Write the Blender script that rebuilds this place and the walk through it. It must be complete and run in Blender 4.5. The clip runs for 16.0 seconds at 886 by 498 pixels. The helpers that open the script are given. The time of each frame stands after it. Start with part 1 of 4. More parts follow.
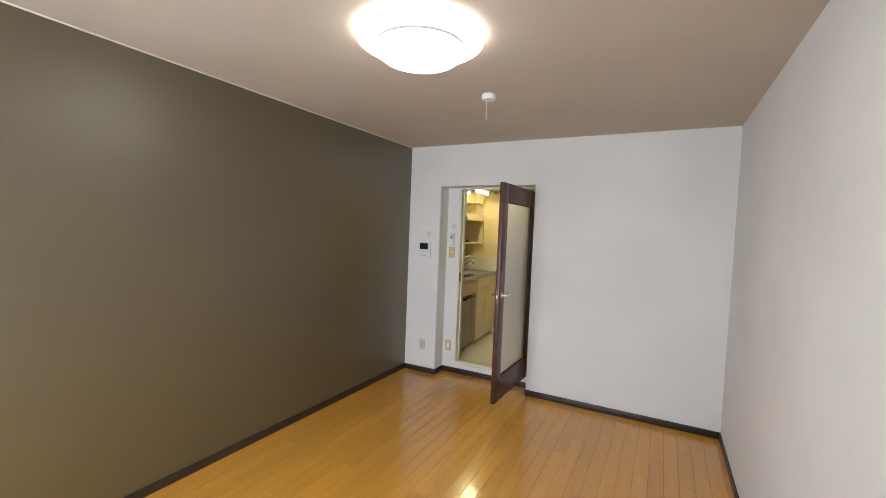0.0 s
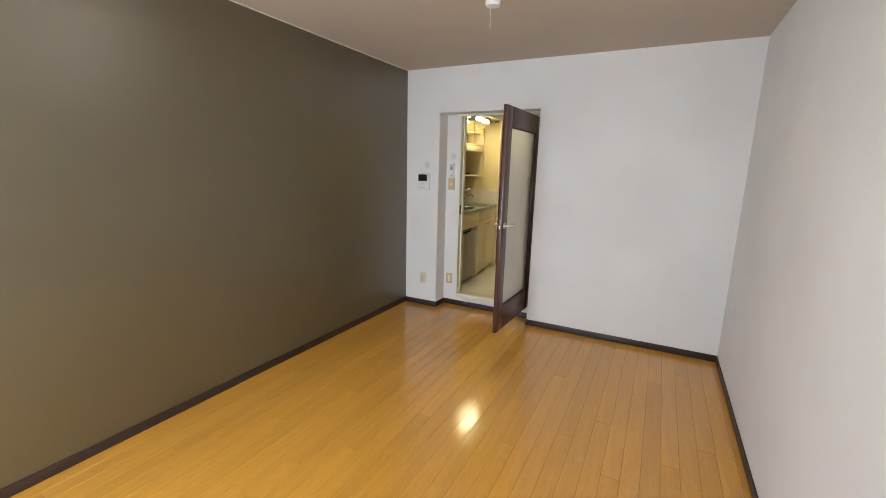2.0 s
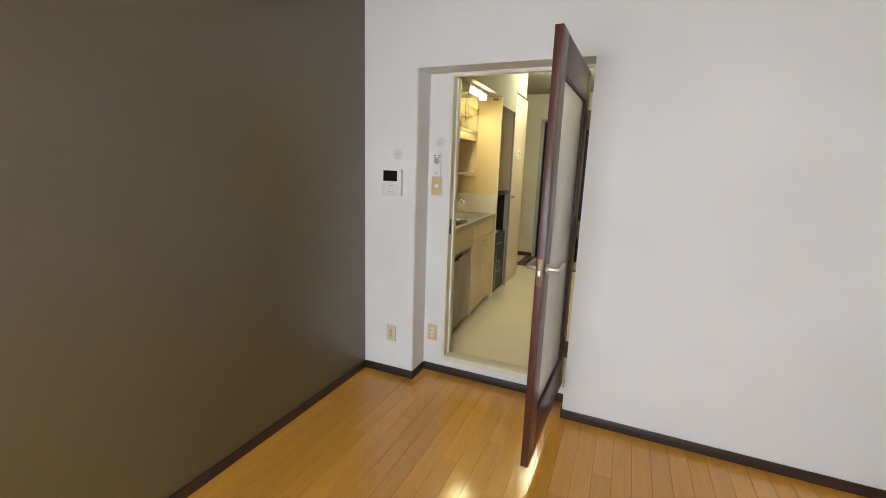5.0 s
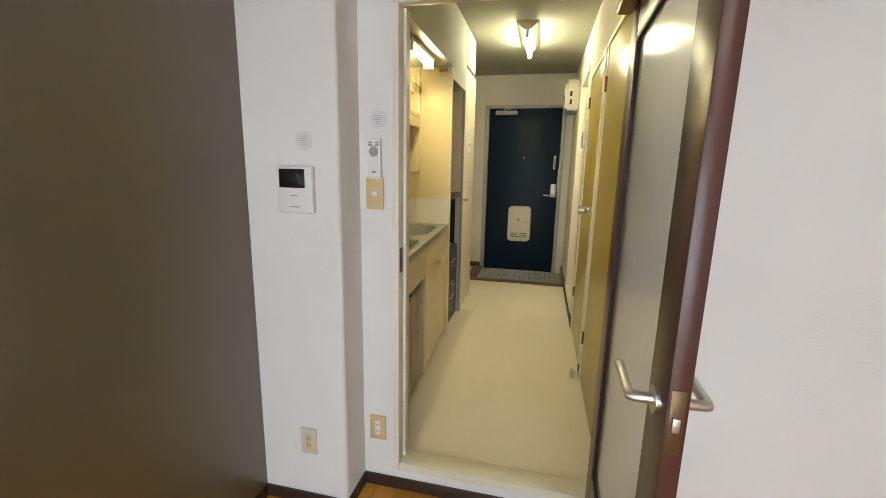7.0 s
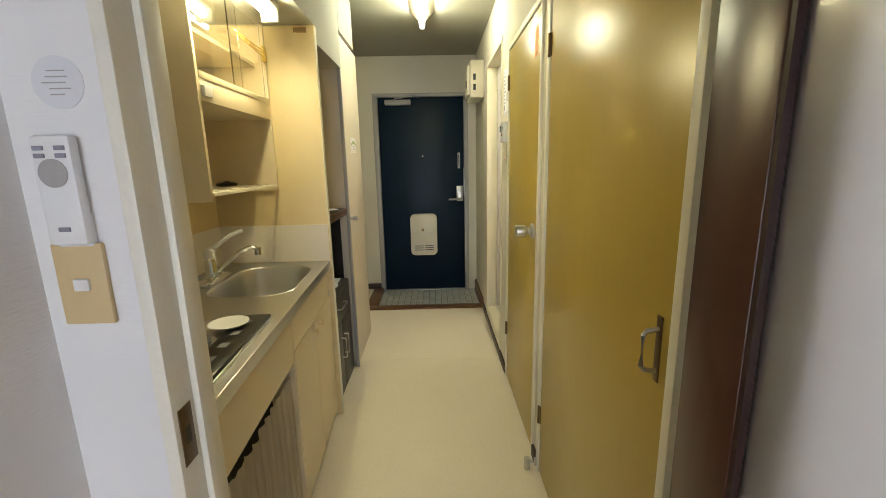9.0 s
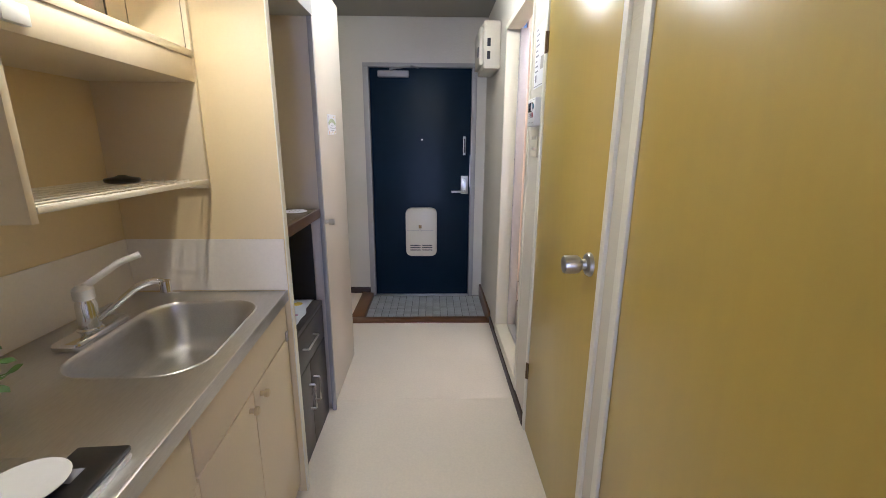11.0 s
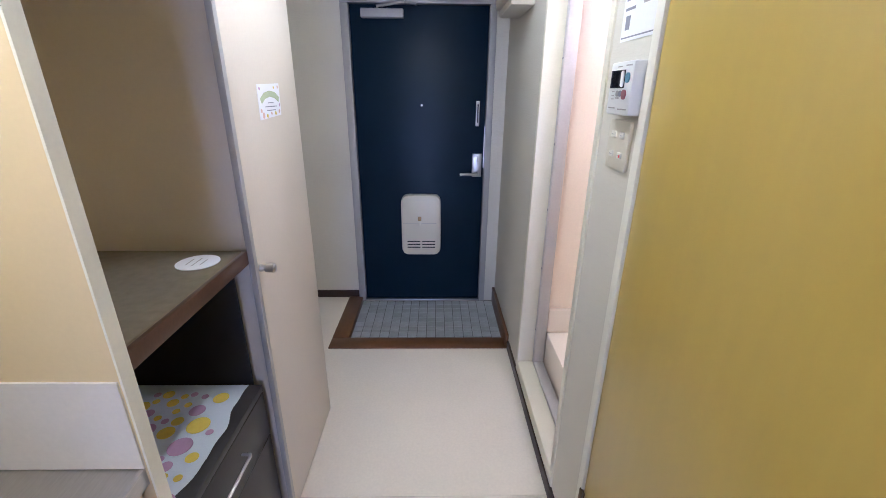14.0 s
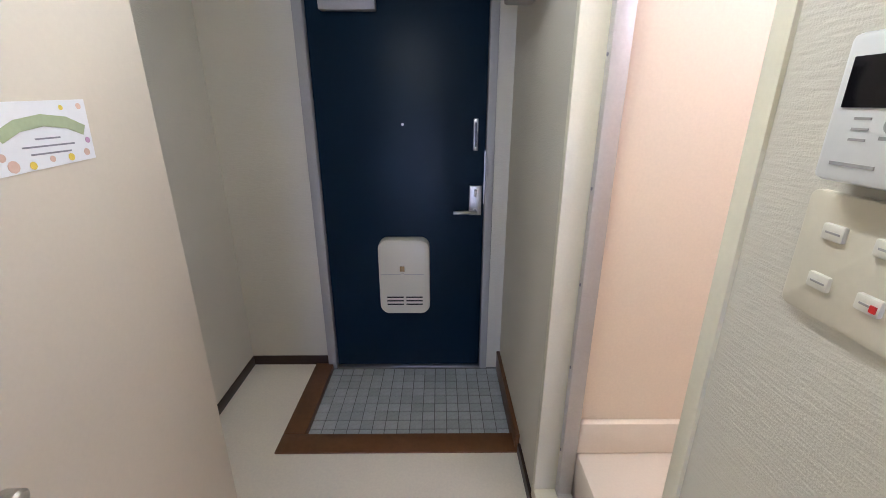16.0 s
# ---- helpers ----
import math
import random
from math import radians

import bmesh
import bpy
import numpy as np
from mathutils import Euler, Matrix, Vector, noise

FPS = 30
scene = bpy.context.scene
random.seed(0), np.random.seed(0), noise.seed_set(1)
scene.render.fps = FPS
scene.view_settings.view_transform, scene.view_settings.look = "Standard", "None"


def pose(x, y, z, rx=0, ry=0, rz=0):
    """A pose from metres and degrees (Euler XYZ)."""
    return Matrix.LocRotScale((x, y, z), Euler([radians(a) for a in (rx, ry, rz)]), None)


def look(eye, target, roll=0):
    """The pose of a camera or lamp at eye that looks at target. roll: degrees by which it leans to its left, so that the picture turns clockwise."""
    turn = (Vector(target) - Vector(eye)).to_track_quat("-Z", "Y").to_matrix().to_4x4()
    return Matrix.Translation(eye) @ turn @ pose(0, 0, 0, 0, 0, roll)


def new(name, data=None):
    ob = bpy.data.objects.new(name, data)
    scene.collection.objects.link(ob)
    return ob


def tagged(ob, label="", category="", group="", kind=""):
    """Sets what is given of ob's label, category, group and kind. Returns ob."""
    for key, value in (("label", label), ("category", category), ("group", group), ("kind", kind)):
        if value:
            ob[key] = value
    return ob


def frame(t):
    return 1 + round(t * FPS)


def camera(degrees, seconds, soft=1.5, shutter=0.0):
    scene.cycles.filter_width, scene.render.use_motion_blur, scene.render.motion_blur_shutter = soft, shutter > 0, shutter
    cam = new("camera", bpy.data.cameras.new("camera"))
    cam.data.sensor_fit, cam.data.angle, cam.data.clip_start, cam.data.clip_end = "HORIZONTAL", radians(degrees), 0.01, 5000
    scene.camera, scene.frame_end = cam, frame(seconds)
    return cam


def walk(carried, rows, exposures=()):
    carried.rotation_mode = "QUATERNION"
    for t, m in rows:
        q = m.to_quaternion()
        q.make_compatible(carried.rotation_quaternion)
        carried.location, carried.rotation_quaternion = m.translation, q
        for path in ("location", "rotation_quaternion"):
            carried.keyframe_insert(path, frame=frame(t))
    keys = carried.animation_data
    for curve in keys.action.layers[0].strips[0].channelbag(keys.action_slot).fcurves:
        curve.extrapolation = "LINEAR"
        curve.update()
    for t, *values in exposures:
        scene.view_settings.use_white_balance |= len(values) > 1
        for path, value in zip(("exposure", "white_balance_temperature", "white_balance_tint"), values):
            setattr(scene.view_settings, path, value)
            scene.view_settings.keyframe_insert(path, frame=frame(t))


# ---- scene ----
cam = camera(93.6, 16.0, soft=0.7)
PATH = [
    (0, (0.298, 0.148, 1.537), (-0.639, 1.913, 1.443), 2.3),
    (0.5, (0.29, 0.141, 1.546), (-0.634, 1.911, 1.428), 1.9),
    (1, (0.289, 0.15, 1.526), (-0.621, 1.921, 1.334), 1.9),
    (1.5, (0.276, 0.178, 1.498), (-0.624, 1.939, 1.199), 1.8),
    (2, (0.229, 0.223, 1.464), (-0.671, 1.966, 1.078), 1.5),
    (2.5, (0.118, 0.39, 1.436), (-0.773, 2.124, 0.991), 1.4),
    (3, (0.014, 0.644, 1.447), (-0.937, 2.346, 1.003), 0.8),
    (3.5, (-0.151, 0.862, 1.446), (-1.093, 2.573, 1.014), 0.5),
    (4, (-0.306, 1.091, 1.442), (-1.144, 2.862, 1.038), 1.6),
    (4.2, (-0.364, 1.207, 1.439), (-1.178, 2.99, 1.041), 1.8),
    (6.3, (-0.893, 2.264, 1.382), (-1.562, 4.109, 1.002), 2.5),
    (6.5, (-0.950, 2.357, 1.392), (-1.547, 4.226, 1.006), 2.3),
    (7, (-1.083, 2.612, 1.405), (-1.526, 4.523, 1.016), 1.2),
    (7.5, (-1.118, 2.868, 1.418), (-1.464, 4.798, 1.024), 0.9),
    (8, (-1.148, 3.092, 1.423), (-1.383, 5.034, 1.010), 0.6),
    (8.5, (-1.210, 3.326, 1.440), (-1.283, 5.283, 1.038), -0.6),
    (9, (-1.199, 3.543, 1.458), (-1.170, 5.501, 1.053), -1.2),
    (9.2, (-1.169, 3.653, 1.478), (-1.148, 5.609, 1.059), -1.8),
    (11.3, (-1.230, 4.291, 1.489), (-1.192, 6.229, 0.994), 0.8),
    (11.5, (-1.214, 4.371, 1.485), (-1.195, 6.305, 0.980), 0.9),
    (12, (-1.155, 4.626, 1.537), (-1.200, 6.540, 0.957), 0.4),
    (12.5, (-1.141, 4.727, 1.585), (-1.224, 6.611, 0.917), 0.2),
    (13, (-1.185, 4.823, 1.594), (-1.225, 6.690, 0.880), 0.6),
    (13.5, (-1.232, 4.923, 1.601), (-1.205, 6.791, 0.886), 0.6),
    (14, (-1.225, 5.048, 1.616), (-1.192, 6.919, 0.908), 0.5),
    (14.5, (-1.158, 5.234, 1.628), (-1.127, 7.108, 0.929), 0.4),
    (15, (-1.140, 5.409, 1.623), (-1.112, 7.282, 0.922), 0.4),
    (15.5, (-1.145, 5.602, 1.629), (-1.087, 7.477, 0.934), 0.5),
    (16, (-1.134, 5.761, 1.630), (-1.120, 7.649, 0.970), 0.0),
]
EXPOSURES = [(0.0, 0.0, 6450, 9), (2.0, 0.04, 6450, 9), (4.0, 0.18, 6450, 8), (6.6, 0.17, 6550, 9), (7.5, 0.18, 6450, 9), (9.2, 0.10, 6000, 11), (11.3, 0.18, 4750, 34), (12.5, 0.27, 4650, 35), (13.5, 0.34, 4520, 34), (15.0, 0.25, 4680, 35), (16.0, 0.04, 4800, 32)]
walk(cam, [(t, look(eye, target, roll)) for t, eye, target, roll in PATH], EXPOSURES)

# ---- world and lamps ----
world = bpy.data.worlds.new("sky")
scene.world = world
world.use_nodes = True
wn = world.node_tree.nodes
sky = wn.new("ShaderNodeTexSky")
sky.sky_type, sky.sun_disc, sky.sun_elevation, sky.sun_rotation = "NISHITA", False, radians(40), radians(200)
world.node_tree.links.new(sky.outputs[0], wn["Background"].inputs[0])
wn["Background"].inputs[1].default_value = 0.1

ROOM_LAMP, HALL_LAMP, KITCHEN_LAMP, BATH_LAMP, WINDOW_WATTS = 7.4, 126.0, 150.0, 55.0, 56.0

window_light = bpy.data.lights.new("window_daylight", "AREA")
window_light.shape, window_light.size, window_light.size_y = "RECTANGLE", 1.7, 1.8
window_light.energy, window_light.color = WINDOW_WATTS, (0.80, 0.88, 1.0)
new("window_daylight", window_light).matrix_world = pose(-1.1, -0.585, 1.05, 90, 0, 180) @ pose(0, 0, 0, 180, 0, 0)


# ---- materials ----
def nodes_of(name):
    m = bpy.data.materials.new(name)
    m.use_nodes = True
    return m, m.node_tree.nodes, m.node_tree.links, m.node_tree.nodes["Principled BSDF"]


def surf(name, color, rough=0.5, metal=0.0, var=0.08, scale=5.0, fine=120.0, bump=0.1, dist=0.001, stretch=(1, 1, 1), coat=0.0, rvar=0.1, per=0.0, spec=0.5):
    """A surface with mottling at two sizes, fine relief and uneven gloss. per: how far pieces differ from one another."""
    m, n, l, p = nodes_of(name)
    tc, mp = n.new("ShaderNodeTexCoord"), n.new("ShaderNodeMapping")
    mp.inputs["Scale"].default_value = stretch
    l.new(tc.outputs["Object"], mp.inputs[0])
    big, small = n.new("ShaderNodeTexNoise"), n.new("ShaderNodeTexNoise")
    big.inputs["Scale"].default_value, small.inputs["Scale"].default_value = scale, fine
    big.inputs["Detail"].default_value, small.inputs["Detail"].default_value = 5, 3
    l.new(mp.outputs[0], big.inputs[0]), l.new(mp.outputs[0], small.inputs[0])
    add = n.new("ShaderNodeMath")
    add.operation = "ADD"
    l.new(big.outputs[0], add.inputs[0]), l.new(small.outputs[0], add.inputs[1])
    ramp = n.new("ShaderNodeMapRange")
    ramp.inputs[1].default_value, ramp.inputs[2].default_value = 0.6, 1.4
    ramp.inputs[3].default_value, ramp.inputs[4].default_value = 1 - var, 1 + var
    l.new(add.outputs[0], ramp.inputs[0])
    last = ramp.outputs[0]
    if per:
        info, spread, times = n.new("ShaderNodeObjectInfo"), n.new("ShaderNodeMapRange"), n.new("ShaderNodeMath")
        spread.inputs[3].default_value, spread.inputs[4].default_value = 1 - per, 1 + per
        times.operation = "MULTIPLY"
        l.new(info.outputs["Random"], spread.inputs[0]), l.new(spread.outputs[0], times.inputs[0]), l.new(last, times.inputs[1])
        last = times.outputs[0]
    tint = n.new("ShaderNodeVectorMath")
    tint.operation = "SCALE"
    tint.inputs[0].default_value = color
    l.new(last, tint.inputs["Scale"])
    l.new(tint.outputs[0], p.inputs["Base Color"])
    gloss = n.new("ShaderNodeMapRange")
    gloss.inputs[3].default_value, gloss.inputs[4].default_value = max(0.02, rough * (1 - rvar)), min(1, rough * (1 + rvar))
    l.new(big.outputs[0], gloss.inputs[0]), l.new(gloss.outputs[0], p.inputs["Roughness"])
    p.inputs["Metallic"].default_value, p.inputs["Coat Weight"].default_value, p.inputs["Specular IOR Level"].default_value = metal, coat, spec
    p.inputs["Coat Roughness"].default_value = 0.12
    if bump:
        b = n.new("ShaderNodeBump")
        b.inputs["Strength"].default_value, b.inputs["Distance"].default_value = bump, dist
        l.new(small.outputs[0], b.inputs["Height"]), l.new(b.outputs[0], p.inputs["Normal"])
    return m


def wallpaper(name, color, rough=0.8, ribs=0.35, spec=0.3):
    """Embossed vinyl paper: short, uneven level ribs over a fine grain, with faint soiling."""
    m, n, l, p = nodes_of(name)
    tc = n.new("ShaderNodeTexCoord")
    wave, grain, soil = n.new("ShaderNodeTexNoise"), n.new("ShaderNodeTexNoise"), n.new("ShaderNodeTexNoise")
    mp = n.new("ShaderNodeMapping")
    mp.inputs["Scale"].default_value = (34, 34, 230)
    l.new(tc.outputs["Object"], mp.inputs[0]), l.new(mp.outputs[0], wave.inputs[0])
    wave.inputs["Scale"].default_value, grain.inputs["Scale"].default_value, soil.inputs["Scale"].default_value = 1.0, 420, 1.6
    l.new(tc.outputs["Object"], grain.inputs[0]), l.new(tc.outputs["Object"], soil.inputs[0])
    add = n.new("ShaderNodeMath")
    add.operation = "MULTIPLY_ADD"
    add.inputs[1].default_value = 0.3
    l.new(grain.outputs[0], add.inputs[0]), l.new(wave.outputs[0], add.inputs[2])
    b = n.new("ShaderNodeBump")
    b.inputs["Strength"].default_value, b.inputs["Distance"].default_value = ribs, 0.003
    l.new(add.outputs[0], b.inputs["Height"]), l.new(b.outputs[0], p.inputs["Normal"])
    ramp, tint = n.new("ShaderNodeMapRange"), n.new("ShaderNodeVectorMath")
    ramp.inputs[1].default_value, ramp.inputs[2].default_value, ramp.inputs[3].default_value, ramp.inputs[4].default_value = 0.3, 0.7, 0.95, 1.03
    tint.operation = "SCALE"
    tint.inputs[0].default_value = color
    l.new(soil.outputs[0], ramp.inputs[0]), l.new(ramp.outputs[0], tint.inputs["Scale"]), l.new(tint.outputs[0], p.inputs["Base Color"])
    p.inputs["Roughness"].default_value, p.inputs["Specular IOR Level"].default_value = rough, spec
    return m


def glow(name, color, strength):
    m, n, l, p = nodes_of(name)
    p.inputs["Base Color"].default_value = (0.85, 0.85, 0.82, 1)
    p.inputs["Emission Color"].default_value, p.inputs["Emission Strength"].default_value = (*color, 1), strength
    return m


def glass(name, color, rough, alpha=1.0):
    m, n, l, p = nodes_of(name)
    p.inputs["Base Color"].default_value, p.inputs["Roughness"].default_value = (*color, 1), rough
    p.inputs["Transmission Weight"].default_value, p.inputs["IOR"].default_value = 1.0, 1.45
    return m


WALL_WHITE = wallpaper("white_wallpaper", (0.76, 0.75, 0.735), ribs=0.25)
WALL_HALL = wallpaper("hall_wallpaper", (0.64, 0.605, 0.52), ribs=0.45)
WALL_DARK = surf("brown_accent_wallpaper", (0.090, 0.070, 0.030), 0.40, var=0.08, scale=3, fine=260, bump=0.45, dist=0.0008, rvar=0.12, spec=0.9, stretch=(1, 0.35, 1.6))
WALL_DARK.node_tree.nodes["Principled BSDF"].inputs["IOR"].default_value = 1.7
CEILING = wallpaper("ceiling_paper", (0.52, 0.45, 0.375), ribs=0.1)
# Darkened copy of the hall paper, offsetting the near tube's strong light.
SOFFIT = wallpaper("soffit_paper_dimmed", (0.40, 0.40, 0.375), ribs=0.2)
# Passage ceiling's dim light is put into this darker paper colour.
CEILING_HALL = wallpaper("hall_ceiling_dimmed", (0.33, 0.32, 0.265), ribs=0.15)
PLANK = surf("varnished_plank", (0.64, 0.308, 0.045), 0.16, var=0.16, scale=3, fine=26, bump=0.03, dist=0.0006, stretch=(9, 0.7, 9), coat=0.5, per=0.08, rvar=0.3)
JOINT = surf("floor_joint", (0.20, 0.09, 0.02), 0.8)
BASEBOARD = surf("dark_baseboard", (0.040, 0.022, 0.016), 0.45, var=0.2, scale=9)
FRAME_WHITE = surf("white_painted_wood", (0.76, 0.73, 0.62), 0.4, var=0.04, bump=0.03)
CREAM_PAINT = surf("cream_painted_wood", (0.74, 0.70, 0.55), 0.38, var=0.04, bump=0.03)
MAHOGANY = surf("red_brown_door_veneer", (0.070, 0.023, 0.016), 0.30, var=0.3, scale=4, fine=40, bump=0.04, stretch=(1, 1, 0.08))
BEAD = surf("dark_glazing_bead", (0.028, 0.007, 0.008), 0.55)
FROST = surf("frosted_glass", (1.0, 1.0, 1.0), 0.42, var=0.01, scale=4, fine=24, bump=0.2, dist=0.003, coat=0.6)
FROST.node_tree.nodes["Principled BSDF"].inputs["Transmission Weight"].default_value = 0.90
FROST.node_tree.nodes["Principled BSDF"].inputs["IOR"].default_value = 1.35
STEEL = surf("brushed_steel", (0.58, 0.56, 0.53), 0.36, metal=1, var=0.08, fine=300, bump=0.03)
CHROME = surf("chrome", (0.75, 0.75, 0.74), 0.12, metal=1, var=0.03, bump=0)
STAINLESS = surf("stainless_worktop", (0.57, 0.56, 0.55), 0.33, metal=1, var=0.10, scale=6, fine=260, bump=0.04, dist=0.0004, rvar=0.22, stretch=(1, 0.15, 1))
ALU = surf("aluminium", (0.60, 0.58, 0.57), 0.5, metal=0.6, var=0.06)
BRASS = surf("tarnished_brass", (0.16, 0.11, 0.06), 0.4, metal=0.8, var=0.2)
BRONZE = surf("bronze_paint", (0.30, 0.20, 0.08), 0.35, metal=0.5)
CREAM = surf("cream_melamine", (0.69, 0.555, 0.315), 0.42, var=0.025, scale=2, bump=0.02)
CREAM_LIGHT = surf("pale_cream_melamine", (0.72, 0.615, 0.435), 0.4, var=0.025, scale=2, bump=0.02)
SPLASH = surf("white_splash_panel", (0.74, 0.69, 0.64), 0.3, var=0.04, bump=0.01)
CABINET = surf("off_white_door_panel", (0.63, 0.565, 0.47), 0.45, var=0.025, scale=1.5, bump=0.02)
OCHRE = surf("ochre_door_laminate", (0.465, 0.340, 0.062), 0.30, var=0.04, scale=2, fine=30, bump=0.008, stretch=(1, 1, 0.15), rvar=0.03)
VINYL = surf("beige_vinyl_sheet", (0.82, 0.75, 0.625), 0.32, var=0.06, scale=2.5, fine=90, bump=0.06, dist=0.0006, rvar=0.25)
NAVY = surf("navy_painted_steel", (0.0035, 0.013, 0.028), 0.4, var=0.25, scale=3, fine=250, bump=0.08, rvar=0.2, spec=0.18)
GREY_FRAME = surf("grey_steel_frame", (0.36, 0.345, 0.33), 0.45, var=0.06)
WHITE_PLASTIC = surf("white_plastic", (0.74, 0.74, 0.73), 0.35, var=0.02, bump=0.01)
AGED_PLASTIC = surf("aged_ivory_plastic", (0.62, 0.57, 0.45), 0.38, var=0.04, bump=0.01)
IVORY = surf("pale_ivory_plastic", (0.70, 0.67, 0.58), 0.38, var=0.04, bump=0.01)
BEIGE_PLASTIC = surf("beige_plastic", (0.60, 0.46, 0.24), 0.4, var=0.04, bump=0.01)
BLACK_PLASTIC = surf("black_plastic", (0.012, 0.012, 0.013), 0.3, var=0.1)
SCREEN = surf("dark_screen", (0.008, 0.007, 0.008), 0.12, var=0.02, bump=0)
CHARCOAL = surf("charcoal_laminate", (0.040, 0.034, 0.032), 0.4, var=0.1, scale=6)
SLATE = surf("slate_grey_iron", (0.075, 0.085, 0.09), 0.45, var=0.2, scale=30, fine=200, bump=0.1)
CAVITY = surf("black_hollow_shade", (0.010, 0.009, 0.010), 0.6)
BROWN_TOP = surf("brown_laminate_top", (0.34, 0.29, 0.205), 0.10, var=0.12, scale=5, fine=60)
BROWN_EDGE = surf("brown_edge_strip", (0.075, 0.034, 0.015), 0.35, var=0.2, scale=12)
KERB = surf("brown_wood_kerb", (0.135, 0.058, 0.019), 0.35, var=0.2, scale=6, fine=40, stretch=(1, 1, 1))
TILE = surf("grey_mosaic_tile", (0.40, 0.42, 0.44), 0.35, var=0.12, scale=40, per=0.12)
GROUT = surf("dark_grout", (0.17, 0.175, 0.185), 0.85)
PINK = surf("peach_bath_panel", (0.92, 0.79, 0.63), 0.28, var=0.04, scale=1.2, bump=0.01)
PINK_PALE = surf("pale_bath_basin", (0.90, 0.80, 0.68), 0.25, var=0.03, bump=0)
PAPER = surf("white_paper", (0.80, 0.80, 0.84), 0.6, var=0.02, bump=0.02)
STICKER = surf("translucent_sticker", (0.66, 0.66, 0.68), 0.35, var=0.03, bump=0.01)
CLOTH = surf("white_spotted_cloth", (0.66, 0.71, 0.78), 0.85, var=0.05, fine=300, bump=0.3)
YELLOW = surf("yellow_print", (0.72, 0.55, 0.06), 0.85, var=0.05)
LILAC = surf("lilac_print", (0.48, 0.30, 0.46), 0.85, var=0.05)
OLIVE_PRINT = surf("sage_print", (0.40, 0.46, 0.29), 0.7)
ROSE_PRINT = surf("rose_print", (0.66, 0.46, 0.38), 0.7)
SEAM = surf("seam_shadow", (0.16, 0.16, 0.16), 0.8)
GREY_PRINT = surf("grey_print", (0.25, 0.25, 0.30), 0.7)
BLUE_KEY = surf("blue_key", (0.09, 0.21, 0.30), 0.35)
RED_KEY = surf("red_key", (0.28, 0.09, 0.10), 0.35)
RED_LAMP = surf("red_indicator", (0.6, 0.03, 0.02), 0.3)
ORANGE = surf("orange_sticker", (0.80, 0.34, 0.025), 0.5)
CURTAIN = surf("faded_striped_curtain", (0.80, 0.73, 0.62), 0.85, var=0.13, scale=22, fine=120, bump=0.3, stretch=(1, 1, 0.08))
POT = surf("brown_clay", (0.30, 0.15, 0.09), 0.7)
LEAF = surf("green_leaf", (0.10, 0.20, 0.05), 0.5, var=0.2)
WIRE = surf("white_coated_wire", (0.72, 0.66, 0.55), 0.4)
RACK_YELLOW = surf("yellowed_plastic", (0.60, 0.42, 0.10), 0.4)
LINER = surf("glossy_liner", (0.36, 0.315, 0.225), 0.12, var=0.12, scale=5, fine=40, bump=0.12, dist=0.0012)
CLEAR = glass("clear_glass", (0.96, 0.97, 0.95), 0.0)
LAMP_GLOW = glow("lit_diffuser", (1.0, 0.985, 0.95), ROOM_LAMP)
TUBE_GLOW = glow("lit_hall_tube", (1.0, 0.95, 0.61), HALL_LAMP)
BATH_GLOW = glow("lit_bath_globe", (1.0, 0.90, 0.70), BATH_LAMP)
KITCHEN_GLOW = glow("lit_kitchen_tube", (1.0, 0.87, 0.45), KITCHEN_LAMP)


# ---- builders ----
BASE = {}


def B(bm, x0, x1, y0, y1, z0, z1, w=0.0, seg=2):
    """A box, with its edges rounded by w."""
    other = bmesh.new() if w else bm
    vs = [other.verts.new((x, y, z)) for x in (x0, x1) for y in (y0, y1) for z in (z0, z1)]
    for f in ((0, 1, 3, 2), (4, 6, 7, 5), (0, 4, 5, 1), (2, 3, 7, 6), (0, 2, 6, 4), (1, 5, 7, 3)):
        other.faces.new([vs[i] for i in f])
    if w:
        bmesh.ops.bevel(other, geom=other.edges[:], offset=w, segments=seg, affect="EDGES", profile=0.5)
        join(bm, other)
    return bm


def join(bm, other):
    tmp = bpy.data.meshes.new("tmp")
    other.to_mesh(tmp)
    other.free()
    bm.from_mesh(tmp)
    bpy.data.meshes.remove(tmp)


def box(*a, w=0.0, seg=2):
    return B(bmesh.new(), *a, w=w, seg=seg)


def C(bm, a, b, r, r2=None, n=20):
    """A round bar from a to b."""
    a, b = Vector(a), Vector(b)
    m = Matrix.Translation((a + b) / 2) @ (b - a).to_track_quat("Z", "Y").to_matrix().to_4x4()
    bmesh.ops.create_cone(bm, cap_ends=True, segments=n, radius1=r, radius2=r if r2 is None else r2, depth=(b - a).length, matrix=m)
    return bm


def tube(points, r, n=10):
    """A bent round bar along points."""
    bm, rings = bmesh.new(), []
    pts = [Vector(p) for p in points]
    for i, p in enumerate(pts):
        d = (pts[min(i + 1, len(pts) - 1)] - pts[max(i - 1, 0)]).normalized()
        q = d.to_track_quat("Z", "Y").to_matrix()
        rings.append([bm.verts.new(p + q @ Vector((r * math.cos(2 * math.pi * k / n), r * math.sin(2 * math.pi * k / n), 0))) for k in range(n)])
    for u, v in zip(rings, rings[1:]):
        for k in range(n):
            bm.faces.new((u[k], u[(k + 1) % n], v[(k + 1) % n], v[k]))
    bm.faces.new(rings[0][::-1]), bm.faces.new(rings[-1])
    return bm


